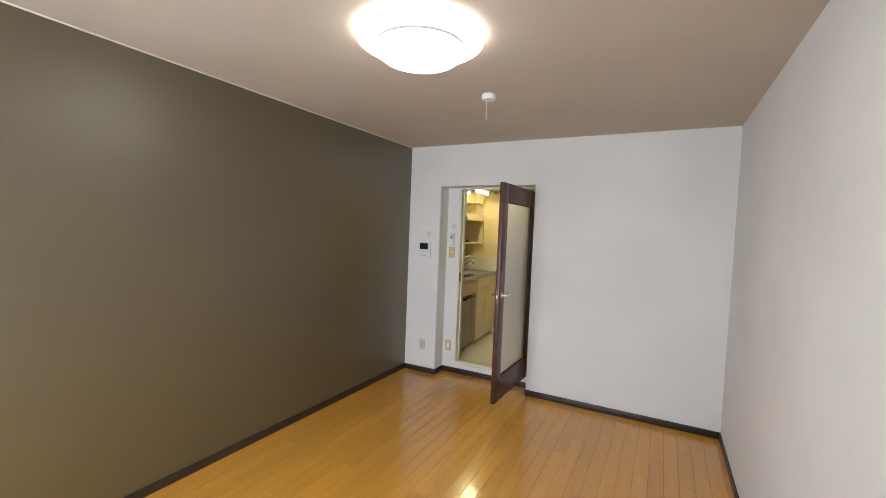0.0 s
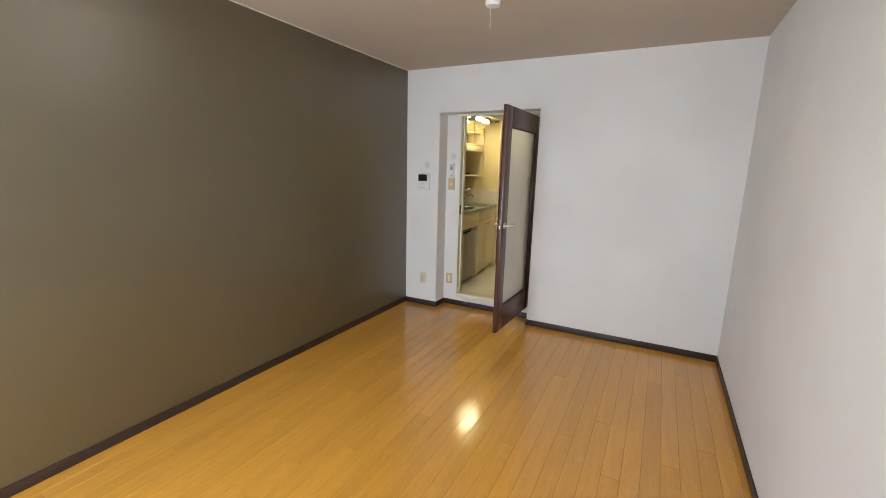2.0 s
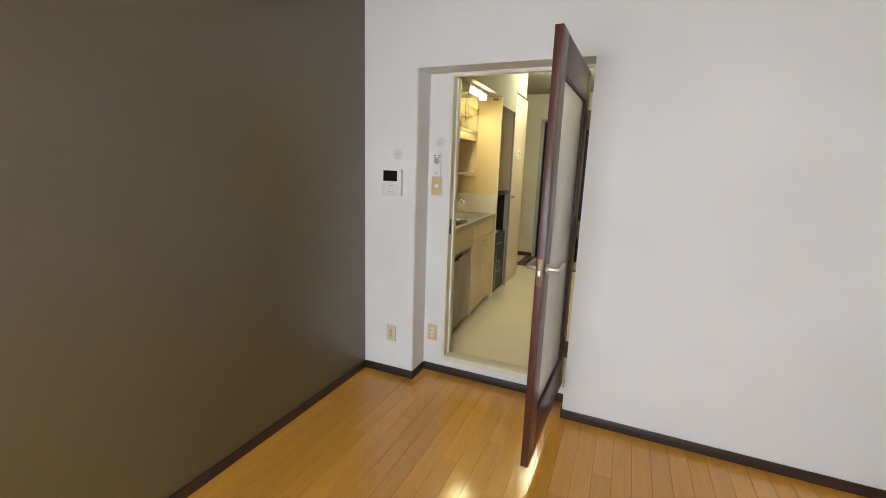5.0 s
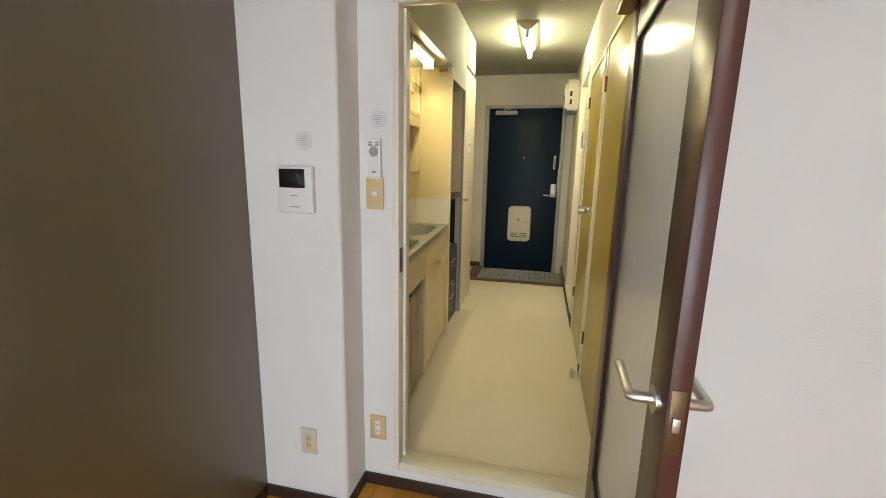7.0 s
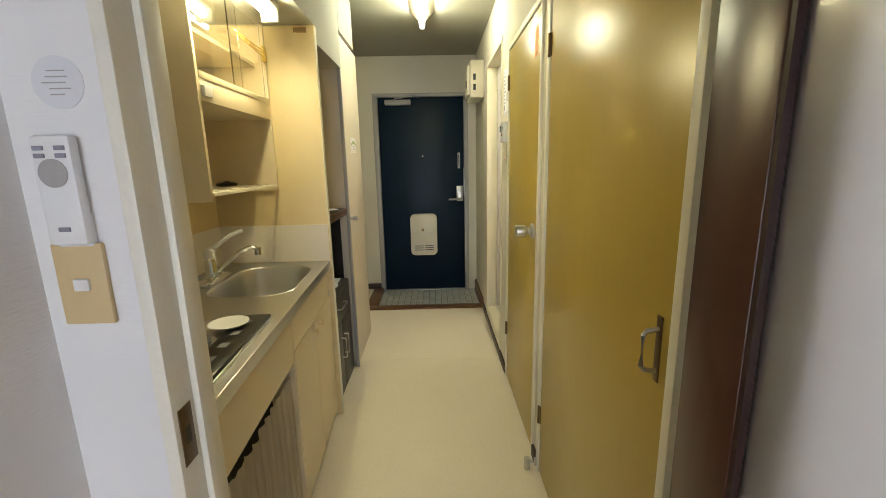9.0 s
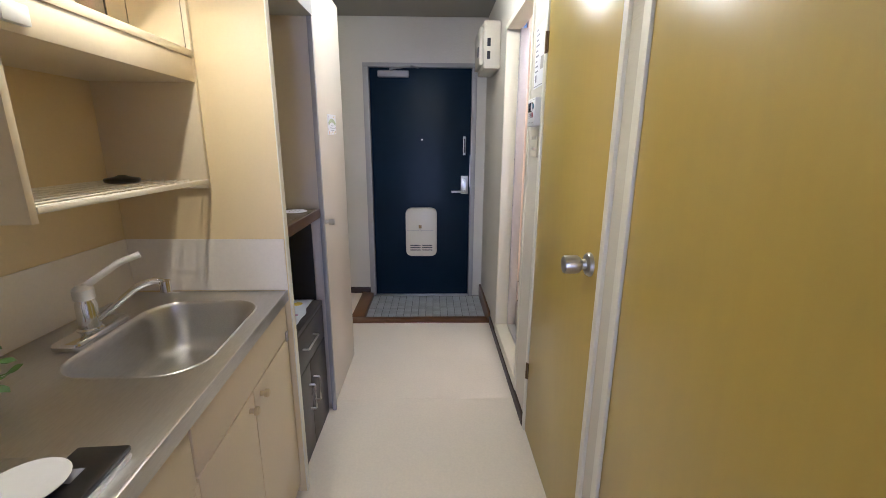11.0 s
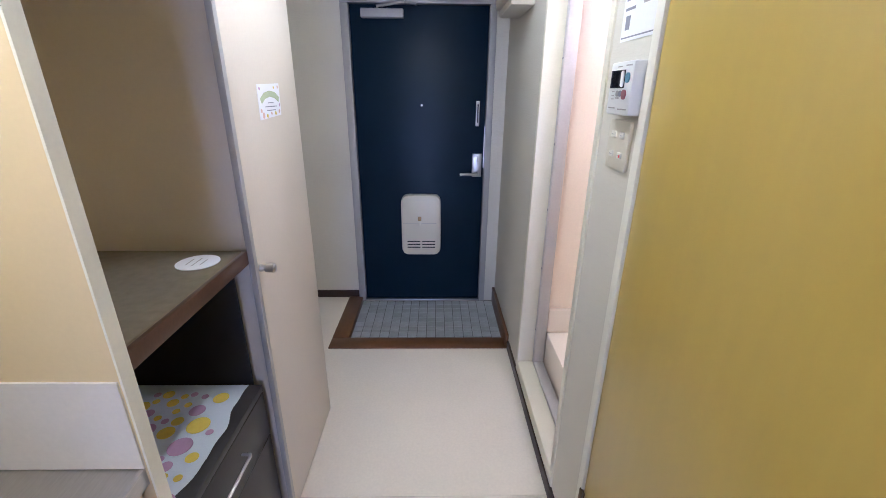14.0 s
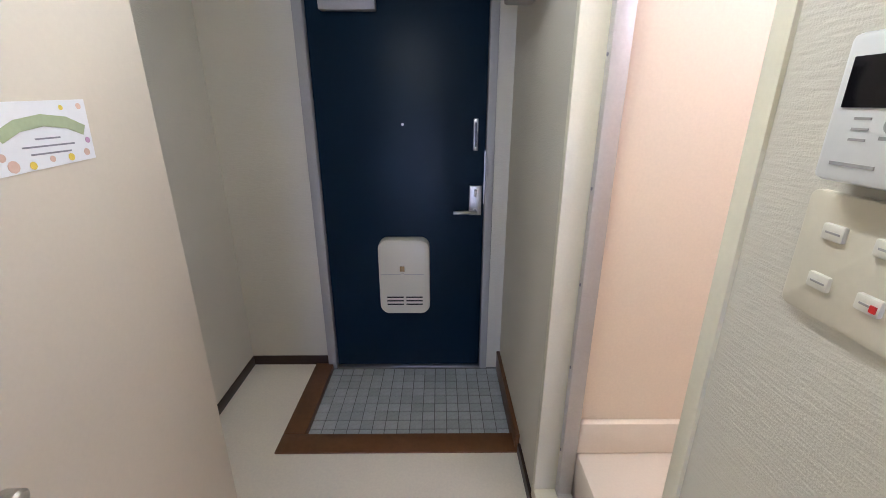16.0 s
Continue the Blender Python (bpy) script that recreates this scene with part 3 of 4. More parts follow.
round_label(-1.905, Y0, 1.484, "round translucent notice sticker above the intercom")
round_label(-1.697, NY - 0.001, 1.573, "round notice sticker above the remote holder")
YR = NY - 0.001
rem = thing("remote_control", (-1.73, YR, 1.352), "slim white lamp remote in a wall holder", "remote control")
part("holder", box(-1.733, -1.683, YR - 0.010, YR, 1.352, 1.40, w=0.003), WHITE_PLASTIC, rem)
part("body", box(-1.735, -1.681, YR - 0.022, YR - 0.004, 1.356, 1.505, w=0.006), WHITE_PLASTIC, rem)
part("dial", C(bmesh.new(), (-1.708, YR - 0.021, 1.455), (-1.708, YR - 0.024, 1.455), 0.019, n=28), GREY_FRAME, rem, "grey round dial")
for dx in (-0.014, 0.014):
    for dz in (0.488, 0.478):
        part("key", box(-1.715 + dx, -1.701 + dx, YR - 0.024, YR - 0.02, 1 + dz - 0.003, 1 + dz + 0.003, w=0.001), GREY_PRINT, rem)
part("key", box(-1.716, -1.700, YR - 0.024, YR - 0.02, 1.376, 1.382, w=0.001), GREY_PRINT, rem)


def wall_plate(name, x0, x1, y, z0, z1, label, category, kind_of):
    s = thing(name, ((x0 + x1) / 2, y, z0), label, category, group="wall sockets" if name == "wall_socket" else "")
    part("plate", box(x0, x1, y - 0.009, y, z0, z1, w=0.003), BEIGE_PLASTIC if kind_of != "outlet" else AGED_PLASTIC, s)
    cx, cz = (x0 + x1) / 2, (z0 + z1) / 2
    if kind_of == "switch":
        part("rocker", box(cx - 0.011, cx + 0.011, y - 0.013, y - 0.007, cz - 0.009, cz + 0.009, w=0.002), WHITE_PLASTIC, s, "white rocker")
    else:
        part("insert", box(cx - 0.011, cx + 0.011, y - 0.0105, y - 0.007, cz - 0.032, cz + 0.032, w=0.001), WHITE_PLASTIC if kind_of == "socket" else BEIGE_PLASTIC, s)
        for dz in (-0.014, 0.014):
            for dx in (-0.005, 0.005):
                part("slot", box(cx + dx - 0.0009, cx + dx + 0.0009, y - 0.0112, y - 0.010, cz + dz - 0.004, cz + dz + 0.004), BLACK_PLASTIC, s, smooth=False)
    return s


wall_plate("light_switch", -1.747, -1.675, YR, 1.236, 1.357, "yellowed beige switch plate with a white rocker", "light switch", "switch")
wall_plate("wall_socket", -1.972, -1.903, Y0, 0.243, 0.355, "yellowed ivory wall socket near the baseboard", "socket", "outlet")
wall_plate("wall_socket", -1.745, -1.673, YR, 0.231, 0.343, "beige wall socket with a white insert beside the door", "socket", "socket")

# ---- kitchen ----
kp = thing("kitchen_side_panel", (-2.0, PY, HZ), "tall cream panel closing the kitchen unit", "panel")
part("panel", box(KX, -1.738, PY, PY + 0.026, HZ, 2.085, w=0.0015), CREAM, kp)
part("edge_strip", box(-1.7385, -1.7345, PY - 0.001, PY + 0.027, HZ, 2.084), FRAME_WHITE, kp, "pale edge strip", smooth=False)
part("splash", box(KX + 0.004, -1.742, PY - 0.004, PY, 0.985, 1.17), SPLASH, kp, "white splash panel", smooth=False)
# Small name plate near the panel's top.
part("name_plate", box(-1.83, -1.77, PY - 0.006, PY, 2.052, 2.074, w=0.002), BRONZE, kp, "dark brown name plate")
single("back_splash", box(KX, KX + 0.005, 4.3, PY - 0.005, 0.985, 1.17), SPLASH, "white splash panel along the kitchen wall", "splash panel", smooth=False)

unit = thing("kitchen_base_unit", (-2.0, 4.93, HZ), "cream kitchen base unit with small knobs", "kitchen cabinet")
FX = -1.756
part("body", box(KX + 0.01, FX - 0.018, 4.918, PY - 0.008, HZ + 0.07, 0.80), CREAM_LIGHT, unit, smooth=False)
part("plinth", box(KX + 0.01, FX - 0.06, 4.918, PY - 0.008, HZ, HZ + 0.07), CREAM_LIGHT, unit, smooth=False)
part("apron", box(FX - 0.018, FX, 4.935, PY - 0.008, 0.813, 0.945, w=0.0015), CREAM_LIGHT, unit)
part("apron", box(FX - 0.018, FX - 0.002, 4.26, 4.93, 0.775, 0.945, w=0.0015), CREAM_LIGHT, unit)
for y0, y1, ky in ((4.937, 5.253, 5.217), (5.257, 5.60, 5.303)):
    d = part("door", box(FX - 0.018, FX, y0, y1, HZ + 0.055, 0.808, w=0.002), CREAM_LIGHT, unit)
    part("knob", lathe([(0.008, 0), (0.007, 0.010), (0.012, 0.014), (0.013, 0.022), (0.009, 0.026)], 18, pose(FX, ky, 0.771, 0, 90, 0)), CREAM, d, "small cream knob")
part("catch", box(FX + 0.0005, FX + 0.006, 5.572, 5.592, 0.803, 0.838, w=0.001), STEEL, unit, "small steel catch")
part("divider", box(FX - 0.018, FX - 0.001, 4.918, 4.935, HZ + 0.03, 0.80), CREAM_LIGHT, unit, smooth=False)
# Black sheet standing in for the shade inside the open bay.
part("bay_shade", box(FX - 0.10, FX - 0.09, 4.27, 4.916, HZ, 0.94), CAVITY, unit, smooth=False)
# pleated curtain in the open bay
bm, n = bmesh.new(), 90
rows = []
for j, z in enumerate((0.75, 0.6, 0.4, HZ + 0.05)):
    row = []
    for i in range(n + 1):
        y = 4.262 + 0.654 * i / n
        sag = 0.02 + 0.035 * abs(noise.noise((i * 0.13, 3, 0))) + 0.008 * noise.noise((i * 0.6, 5, 0)) if j == 0 else 0
        row.append(bm.verts.new((FX - 0.016 + 0.005 * math.sin(i * 0.9) + 0.004 * noise.noise((i * 0.3, j, 1)), y, z - sag)))
    rows.append(row)
for u, v in zip(rows, rows[1:]):
    for i in range(n):
        bm.faces.new((u[i], u[i + 1], v[i + 1], v[i]))
bmesh.ops.solidify(bm, geom=bm.faces[:], thickness=0.0015)
cur = thing("cabinet_curtain", (FX, 4.6, HZ + 0.05), "faded striped curtain hung in the open cabinet bay", "curtain")
part("cloth", bm, CURTAIN, cur)
part("rod", C(bmesh.new(), (FX - 0.02, 4.262, 0.752), (FX - 0.02, 4.917, 0.752), 0.004, n=10), STEEL, cur)

# worktop with a pressed basin
top = thing("worktop", (-2.0, 4.93, 0.945), "scratched stainless steel worktop with a round-cornered sink", "worktop")
SX0, SX1, SY0, SY1, TZ = -2.13, -1.797, 5.055, 5.522, 0.982
outer = [(KX - 0.09, 4.262), (FX + 0.012, 4.262), (FX + 0.012, PY + 0.016), (KX - 0.09, PY + 0.016)]
bm = bmesh.new()
rim = rounded(SX0, SX1, SY0, SY1, 0.10, 10)
ov = [bm.verts.new((x, y, TZ)) for x, y in outer]
iv = [bm.verts.new((x, y, TZ)) for x, y in rim]
oe = [bm.edges.new((ov[i], ov[(i + 1) % 4])) for i in range(4)]
ie = [bm.edges.new((iv[i], iv[(i + 1) % len(iv)])) for i in range(len(iv))]
bmesh.ops.triangle_fill(bm, edges=oe + ie, use_beauty=True)
lo = [bm.verts.new((x, y, TZ - 0.036)) for x, y in outer]
for i in range(4):
    bm.faces.new((ov[i], lo[i], lo[(i + 1) % 4], ov[(i + 1) % 4]))
part("steel_sheet", bm, STAINLESS, top, smooth=False)
bm = bmesh.new()
prev = None
for inset, dz, r in ((-0.006, 0.0006, 0.106), (-0.004, 0.0022, 0.104), (-0.001, 0.0024, 0.101), (0.002, 0.0, 0.098), (0.005, -0.008, 0.096), (0.009, -0.03, 0.094), (0.014, -0.07, 0.092), (0.019, -0.11, 0.09),
                     (0.023, -0.128, 0.088), (0.030, -0.141, 0.082), (0.040, -0.149, 0.074), (0.054, -0.1535, 0.062), (0.075, -0.1555, 0.05), (0.11, -0.157, 0.035)):
    ring = [bm.verts.new((x, y, TZ + dz)) for x, y in rounded(SX0 + inset, SX1 - inset, SY0 + inset, SY1 - inset, r, 10)]
    if prev:
        for i in range(len(ring)):
            bm.faces.new((prev[i], prev[(i + 1) % len(ring)], ring[(i + 1) % len(ring)], ring[i]))
    prev = ring
bm.faces.new(prev)
bmesh.ops.reverse_faces(bm, faces=bm.faces[:])
part("basin", bm, STAINLESS, top, "pressed steel basin")
part("front_lip", box(FX + 0.006, FX + 0.014, 4.262, PY - 0.006, TZ - 0.002, TZ + 0.004, w=0.0018), STAINLESS, top)
part("drain", lathe([(0.05, TZ - 0.1575), (0.05, TZ - 0.154), (0.04, TZ - 0.1545), (0.012, TZ - 0.153)], 28, pose(-2.0, 5.34, 0)), STEEL, top, "round strainer")

tap = thing("kitchen_tap", (-2.2, 5.28, TZ), "chrome single-lever mixer tap with a white lever", "tap")
part("body", lathe([(0.030, TZ + 0.02), (0.030, TZ + 0.026), (0.025, TZ + 0.03), (0.024, TZ + 0.095), (0.018, TZ + 0.108), (0.004, TZ + 0.112)], 24, pose(-2.165, 5.275, 0)), CHROME, tap)
part("base_plate", box(-2.20, -2.13, 5.18, 5.38, TZ, TZ + 0.024, w=0.010), CHROME, tap)
part("spout", tube([(-2.155, 5.28, TZ + 0.040), (-2.125, 5.289, TZ + 0.066), (-2.06, 5.306, TZ + 0.120), (-2.035, 5.313, TZ + 0.134), (-2.012, 5.319, TZ + 0.140), (-1.994, 5.323, TZ + 0.136), (-1.988, 5.325, TZ + 0.126)], 0.0095, 14), CHROME, tap)
part("aerator", C(bmesh.new(), (-1.987, 5.325, TZ + 0.138), (-1.987, 5.325, TZ + 0.106), 0.0145), CHROME, tap)
part("lever_cap", lathe([(0.024, TZ + 0.108), (0.024, TZ + 0.135), (0.014, TZ + 0.146), (0.002, TZ + 0.147)], 24, pose(-2.165, 5.275, 0)), WHITE_PLASTIC, tap, "white lever cap")
part("lever", tube([(-2.165, 5.275, TZ + 0.138), (-2.135, 5.29, TZ + 0.16), (-2.09, 5.315, TZ + 0.195), (-2.05, 5.342, TZ + 0.21)], 0.009, 12), WHITE_PLASTIC, tap, "white lever")
plant = thing("potted_plant", (-2.14, 4.93, TZ), "tiny green plant in a brown pot on the worktop", "plant")
part("pot", lathe([(0.020, TZ), (0.026, TZ + 0.045), (0.028, TZ + 0.05), (0.024, TZ + 0.05), (0.022, TZ + 0.042), (0.002, TZ + 0.042)], 24, pose(-2.14, 4.93, 0)), POT, plant, "brown clay pot")
rp = random.Random(11)
for k in range(16):
    a, up_z, r = rp.uniform(0, 6.28), rp.uniform(0.05, 0.105), rp.uniform(0.015, 0.05)
    c = Vector((-2.14 + r * math.cos(a), 4.935 + 1.3 * r * math.sin(a), TZ + up_z))
    part("stem", tube([(-2.14, 4.93, TZ + 0.04), tuple((c + Vector((-2.14, 4.93, TZ + 0.06))) / 2), tuple(c)], 0.0012, 5), LEAF, plant)
    q = Euler((rp.uniform(-0.6, 0.6), rp.uniform(-0.6, 0.6), a)).to_matrix().to_4x4()
    lb = prism([(0, 0), (0.008, 0.008), (0.018, 0.009), (0.028, 0), (0.018, -0.009), (0.008, -0.008)], "z", 0, 0.0012)
    bmesh.ops.transform(lb, matrix=Matrix.Translation(c) @ q, verts=lb.verts[:])
    part("leaf", lb, LEAF, plant)

stove = thing("electric_stove", (-1.95, 4.6, TZ), "black single-ring electric stove set in the worktop", "stove")
part("body", box(-2.16, -1.775, 4.35, 4.80, TZ - 0.002, TZ + 0.010, w=0.004), STAINLESS, stove)
part("control_panel", box(-1.862, -1.778, 4.34, 4.805, TZ + 0.008, TZ + 0.020, w=0.004), BLACK_PLASTIC, stove, "black control strip")
for k in range(5):
    part("key", box(-1.838, -1.814, 4.395 + 0.082 * k, 4.425 + 0.082 * k, TZ + 0.0195, TZ + 0.0208, w=0.0005), GREY_PRINT, stove, "grey printed key")
part("drip_pan", lathe([(0.110, TZ + 0.010), (0.113, TZ + 0.013), (0.108, TZ + 0.015), (0.10, TZ + 0.013), (0.02, TZ + 0.011)], 48, pose(-1.965, 4.575, 0)), STEEL, stove, "steel ring round the hot plate")
part("hot_plate", lathe([(0.098, TZ + 0.012), (0.099, TZ + 0.022), (0.096, TZ + 0.024), (0.078, TZ + 0.024), (0.076, TZ + 0.0225), (0.072, TZ + 0.0225), (0.070, TZ + 0.024), (0.047, TZ + 0.024), (0.045, TZ + 0.0225), (0.041, TZ + 0.0225), (0.039, TZ + 0.024), (0.018, TZ + 0.024), (0.014, TZ + 0.021), (0.002, TZ + 0.021)], 56, pose(-1.965, 4.575, 0)), SLATE, stove, "dark grey ringed hot plate")
saucer = single("white_saucer", lathe([(0.03, TZ + 0.021), (0.036, TZ + 0.021), (0.054, TZ + 0.030), (0.0555, TZ + 0.032), (0.052, TZ + 0.032), (0.03, TZ + 0.0245), (0.002, TZ + 0.0245)], 40, pose(-1.868, 4.712, 0)), PAPER, "small white saucer resting on the stove", "plate")

# the unit stands slightly askew in its niche
SKEW = Matrix.Translation((-1.744, PY, 0)) @ Matrix.Rotation(radians(3.4), 4, "Z") @ Matrix.Translation((1.744, -PY, 0))
for ob in (unit, cur, top, tap, stove, saucer, plant):
    ob.matrix_basis = SKEW @ ob.matrix_basis

# upper cabinet
UX, UY0 = -1.965, 4.947
up = thing("wall_cabinet", (-2.12, 5.27, 1.34), "cream wall cabinet with glass sliding doors and a drawer band", "wall cabinet")
part("side", box(KX - 0.05, UX, UY0, UY0 + 0.016, 1.345, 2.085, w=0.001), CREAM_LIGHT, up)
part("side", box(KX - 0.05, UX, PY - 0.018, PY - 0.002, 1.345, 2.085, w=0.001), CREAM_LIGHT, up)
part("back", box(KX - 0.045, KX - 0.02, UY0 + 0.016, PY - 0.018, 1.345, 2.085), SPLASH, up, smooth=False)
part("shelf_box", box(KX - 0.02, UX - 0.012, UY0 + 0.016, PY - 0.018, 1.672, 1.76, w=0.001), CREAM_LIGHT, up)
part("track", box(UX - 0.012, UX + 0.003, UY0 + 0.016, PY - 0.018, 1.742, 1.764, w=0.001), CREAM_LIGHT, up)
part("shelf", box(KX - 0.02, UX - 0.05, UY0 + 0.016, PY - 0.018, 1.905, 1.92), CREAM_LIGHT, up, smooth=False)
part("front_board", box(UX - 0.012, UX, UY0 + 0.016, PY - 0.018, 1.672, 1.742, w=0.001), CREAM_LIGHT, up)
part("glass_door", box(UX - 0.008, UX - 0.003, UY0 + 0.018, 5.32, 1.764, 2.075), CLEAR, up, "clear sliding glass", smooth=False).visible_shadow = False
part("glass_door", box(UX - 0.018, UX - 0.013, 5.26, PY - 0.02, 1.764, 2.075), CLEAR, up, "clear sliding glass", smooth=False).visible_shadow = False
part("latch", box(UX, UX + 0.014, UY0 + 0.02, UY0 + 0.075, 1.685, 1.72, w=0.003), WHITE_PLASTIC, up, "white catch")
sh = thing("wire_shelf", (-2.12, 5.26, 1.36), "white coated wire dish shelf under the cabinet", "dish rack")
for k in range(8):
    part("rod", C(bmesh.new(), (KX + 0.014 + 0.040 * k, UY0 + 0.016, 1.372), (KX + 0.014 + 0.040 * k, PY - 0.018, 1.372), 0.0026, n=8), WIRE, sh)
for k in range(5):
    part("cross_rod", C(bmesh.new(), (KX + 0.006, UY0 + 0.03 + 0.145 * k, 1.366), (UX, UY0 + 0.03 + 0.145 * k, 1.366), 0.003, n=8), WIRE, sh)
part("front_rail", box(UX - 0.005, UX + 0.003, UY0 + 0.016, PY - 0.018, 1.362, 1.375, w=0.002), WIRE, sh)
lid = single("black_lid", lathe([(0.036, 1.3752), (0.044, 1.379), (0.045, 1.386), (0.042, 1.389), (0.02, 1.393), (0.009, 1.398), (0.002, 1.398)], 32, pose(-2.14, 5.455, 0)), BLACK_PLASTIC, "small black lid on the wire shelf", "lid")
rack = thing("towel_rack", (UX + 0.02, 5.4, 1.95), "yellowed plastic bracket with three thin rods", "towel rack")
part("bracket", box(UX, UX + 0.012, 5.545, 5.59, 1.92, 1.985, w=0.003), RACK_YELLOW, rack)
for k in range(3):
    part("rod", C(bmesh.new(), (UX + 0.012 + 0.01 * k, 5.25, 1.965 - 0.013 * k), (UX + 0.008, 5.56, 1.965 - 0.013 * k), 0.003, n=8), RACK_YELLOW, rack)

TILT = Matrix.Translation((UX, PY, 0)) @ Matrix.Rotation(radians(1.8), 4, "Z") @ Matrix.Translation((-UX, -PY, 0))
for ob in (up, sh, lid, rack):
    ob.matrix_basis = TILT @ ob.matrix_basis

kl = thing("kitchen_lamp", (-1.82, 5.06, 2.085), "bare fluorescent tube under the kitchen soffit", "lamp")
part("base", box(-1.87, -1.80, 4.90, 5.36, 2.06, 2.085, w=0.004), WHITE_PLASTIC, kl)
part("tube", C(bmesh.new(), (-1.835, 4.93, 2.042), (-1.835, 5.33, 2.042), 0.014), KITCHEN_GLOW, kl, "lit warm fluorescent tube")
for y in (4.915, 5.343):
    part("socket", box(-1.868, -1.802, y - 0.01, y + 0.012, 2.014, 2.062, w=0.004), WHITE_PLASTIC, kl)

# ---- shelf niche ----
NY0, NY1 = PY + 0.028, 6.138
sb = thing("shelf_counter", (-2.0, 5.88, 1.15), "glossy brown laminate shelf board in the niche", "shelf")
part("board", box(KX, -1.764, NY0, NY1, 1.1670, 1.1950, w=0.001), BROWN_TOP, sb)
part("edge", box(-1.764, -1.752, NY0, NY1, 1.1560, 1.1960, w=0.002), BROWN_EDGE, sb, "dark brown front edge")
co = thing("round_coaster", (-1.85, 6.02, 1.1972), "round white notice card lying on the shelf", "card")
part("disc", C(bmesh.new(), (-1.84, 6.05, 1.1972), (-1.84, 6.05, 1.1990), 0.052, n=40), PAPER, co)
for k, w in enumerate((0.02, 0.026, 0.018)):
    part("text_line", box(-1.862 + 0.018 * k, -1.8595 + 0.018 * k, 6.05 - w, 6.05 + w, 1.1988, 1.1994), GREY_FRAME, co, smooth=False)
bm, rows = bmesh.new(), []
for i in range(31):
    row = []
    for j in range(41):
        fx, fy = i / 30, j / 40
        crumple = max(0.0, fx - 0.72) / 0.28 * max(0.0, 0.55 - fy) / 0.55
        lift = 0.0008 + 0.0006 * (1 + noise.noise((fx * 6, fy * 7, 2))) + 0.007 * crumple * (1 + noise.noise((fx * 3, fy * 42, 5)))
        row.append(bm.verts.new((KX + 0.004 + (-1.7665 - KX - 0.004 + 0.006 * crumple) * fx, NY0 + 0.003 + (NY1 - NY0 - 0.006) * fy, 1.1952 + lift)))
    rows.append(row)
for u, v in zip(rows, rows[1:]):
    for j in range(40):
        bm.faces.new((u[j], v[j], v[j + 1], u[j + 1]))
bmesh.ops.solidify(bm, geom=bm.faces[:], thickness=0.0005)
single("shelf_liner", bm, LINER, "glossy olive-brown plastic liner crumpled at the shelf's front corner", "shelf liner")
ln = thing("niche_shade_panels", (-2.0, 5.88, HZ), "black panels giving the recess below the shelf its shade", "lining")
# Near-black panels put the recess's shade into its walls.
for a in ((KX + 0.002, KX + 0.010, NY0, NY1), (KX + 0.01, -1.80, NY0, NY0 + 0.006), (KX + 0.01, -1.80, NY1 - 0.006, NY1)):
    part("shade_panel", box(*a, HZ, 1.166), CAVITY, ln, smooth=False)
cab = thing("storage_cabinet", (-2.0, 5.88, HZ), "charcoal storage cabinet with one drawer and two doors", "cabinet")
CX = -1.772
part("body", box(KX + 0.02, CX - 0.018, NY0 + 0.008, NY1 - 0.008, HZ + 0.012, 0.725), CHARCOAL, cab, smooth=False)
part("top", box(KX + 0.02, CX, NY0 + 0.007, NY1 - 0.007, 0.725, 0.748, w=0.002), CHARCOAL, cab)
part("foot_rail", box(CX - 0.016, CX - 0.004, NY0 + 0.008, NY1 - 0.008, HZ, HZ + 0.014), BLACK_PLASTIC, cab, smooth=False)


def bow(parent, pts):
    part("handle", tube(pts, 0.0045, 8), STEEL, parent, "steel bow handle")


d = part("drawer", box(CX - 0.018, CX, NY0 + 0.008, NY1 - 0.008, 0.555, 0.722, w=0.002), CHARCOAL, cab)
bow(d, [(CX, 5.80, 0.652), (CX + 0.024, 5.80, 0.652), (CX + 0.026, 5.805, 0.652), (CX + 0.026, 5.945, 0.652), (CX + 0.024, 5.95, 0.652), (CX, 5.95, 0.652)])
for y0, y1, hy in ((NY0 + 0.008, 5.877, 5.845), (5.881, NY1 - 0.008, 5.915)):
    d = part("door", box(CX - 0.018, CX, y0, y1, HZ + 0.016, 0.551, w=0.002), CHARCOAL, cab)
    bow(d, [(CX, hy, 0.34), (CX + 0.024, hy, 0.34), (CX + 0.026, hy, 0.345), (CX + 0.026, hy, 0.455), (CX + 0.024, hy, 0.46), (CX, hy, 0.46)])
# spotted cloth over the cabinet
cl = thing("spotted_cloth", (-2.0, 5.88, 0.748), "white cloth with yellow and lilac spots on the cabinet", "cloth")
bm, g = bmesh.new(), []
for i in range(25):
    row = []
    for j in range(25):
        fx, fy = i / 24, j / 24
        edge = -1.805 - 0.02 * noise.noise((fy * 5, 1, 0)) - 0.012 * math.sin(fy * 9)
        row.append(bm.verts.new((KX + 0.03 + (edge - KX - 0.03) * fx, NY0 + 0.012 + (NY1 - NY0 - 0.024) * fy, 0.7495 + 0.001 * (1 + noise.noise((fx * 5, fy * 5, 2))))))
    g.append(row)
for i in range(24):
    for j in range(24):
        bm.faces.new((g[i][j], g[i + 1][j], g[i + 1][j + 1], g[i][j + 1]))
part("cloth", bm, CLOTH, cl)
rnd, spots = random.Random(4), []
for k in range(400):
    x, y, r = rnd.uniform(-2.2, -1.83), rnd.uniform(5.675, 6.085), rnd.choice((0.010, 0.016, 0.022, 0.030))
    if len(spots) < 75 and all((x - a) ** 2 + (y - b) ** 2 > (r + c + 0.004) ** 2 for a, b, c in spots):
        spots.append((x, y, r))
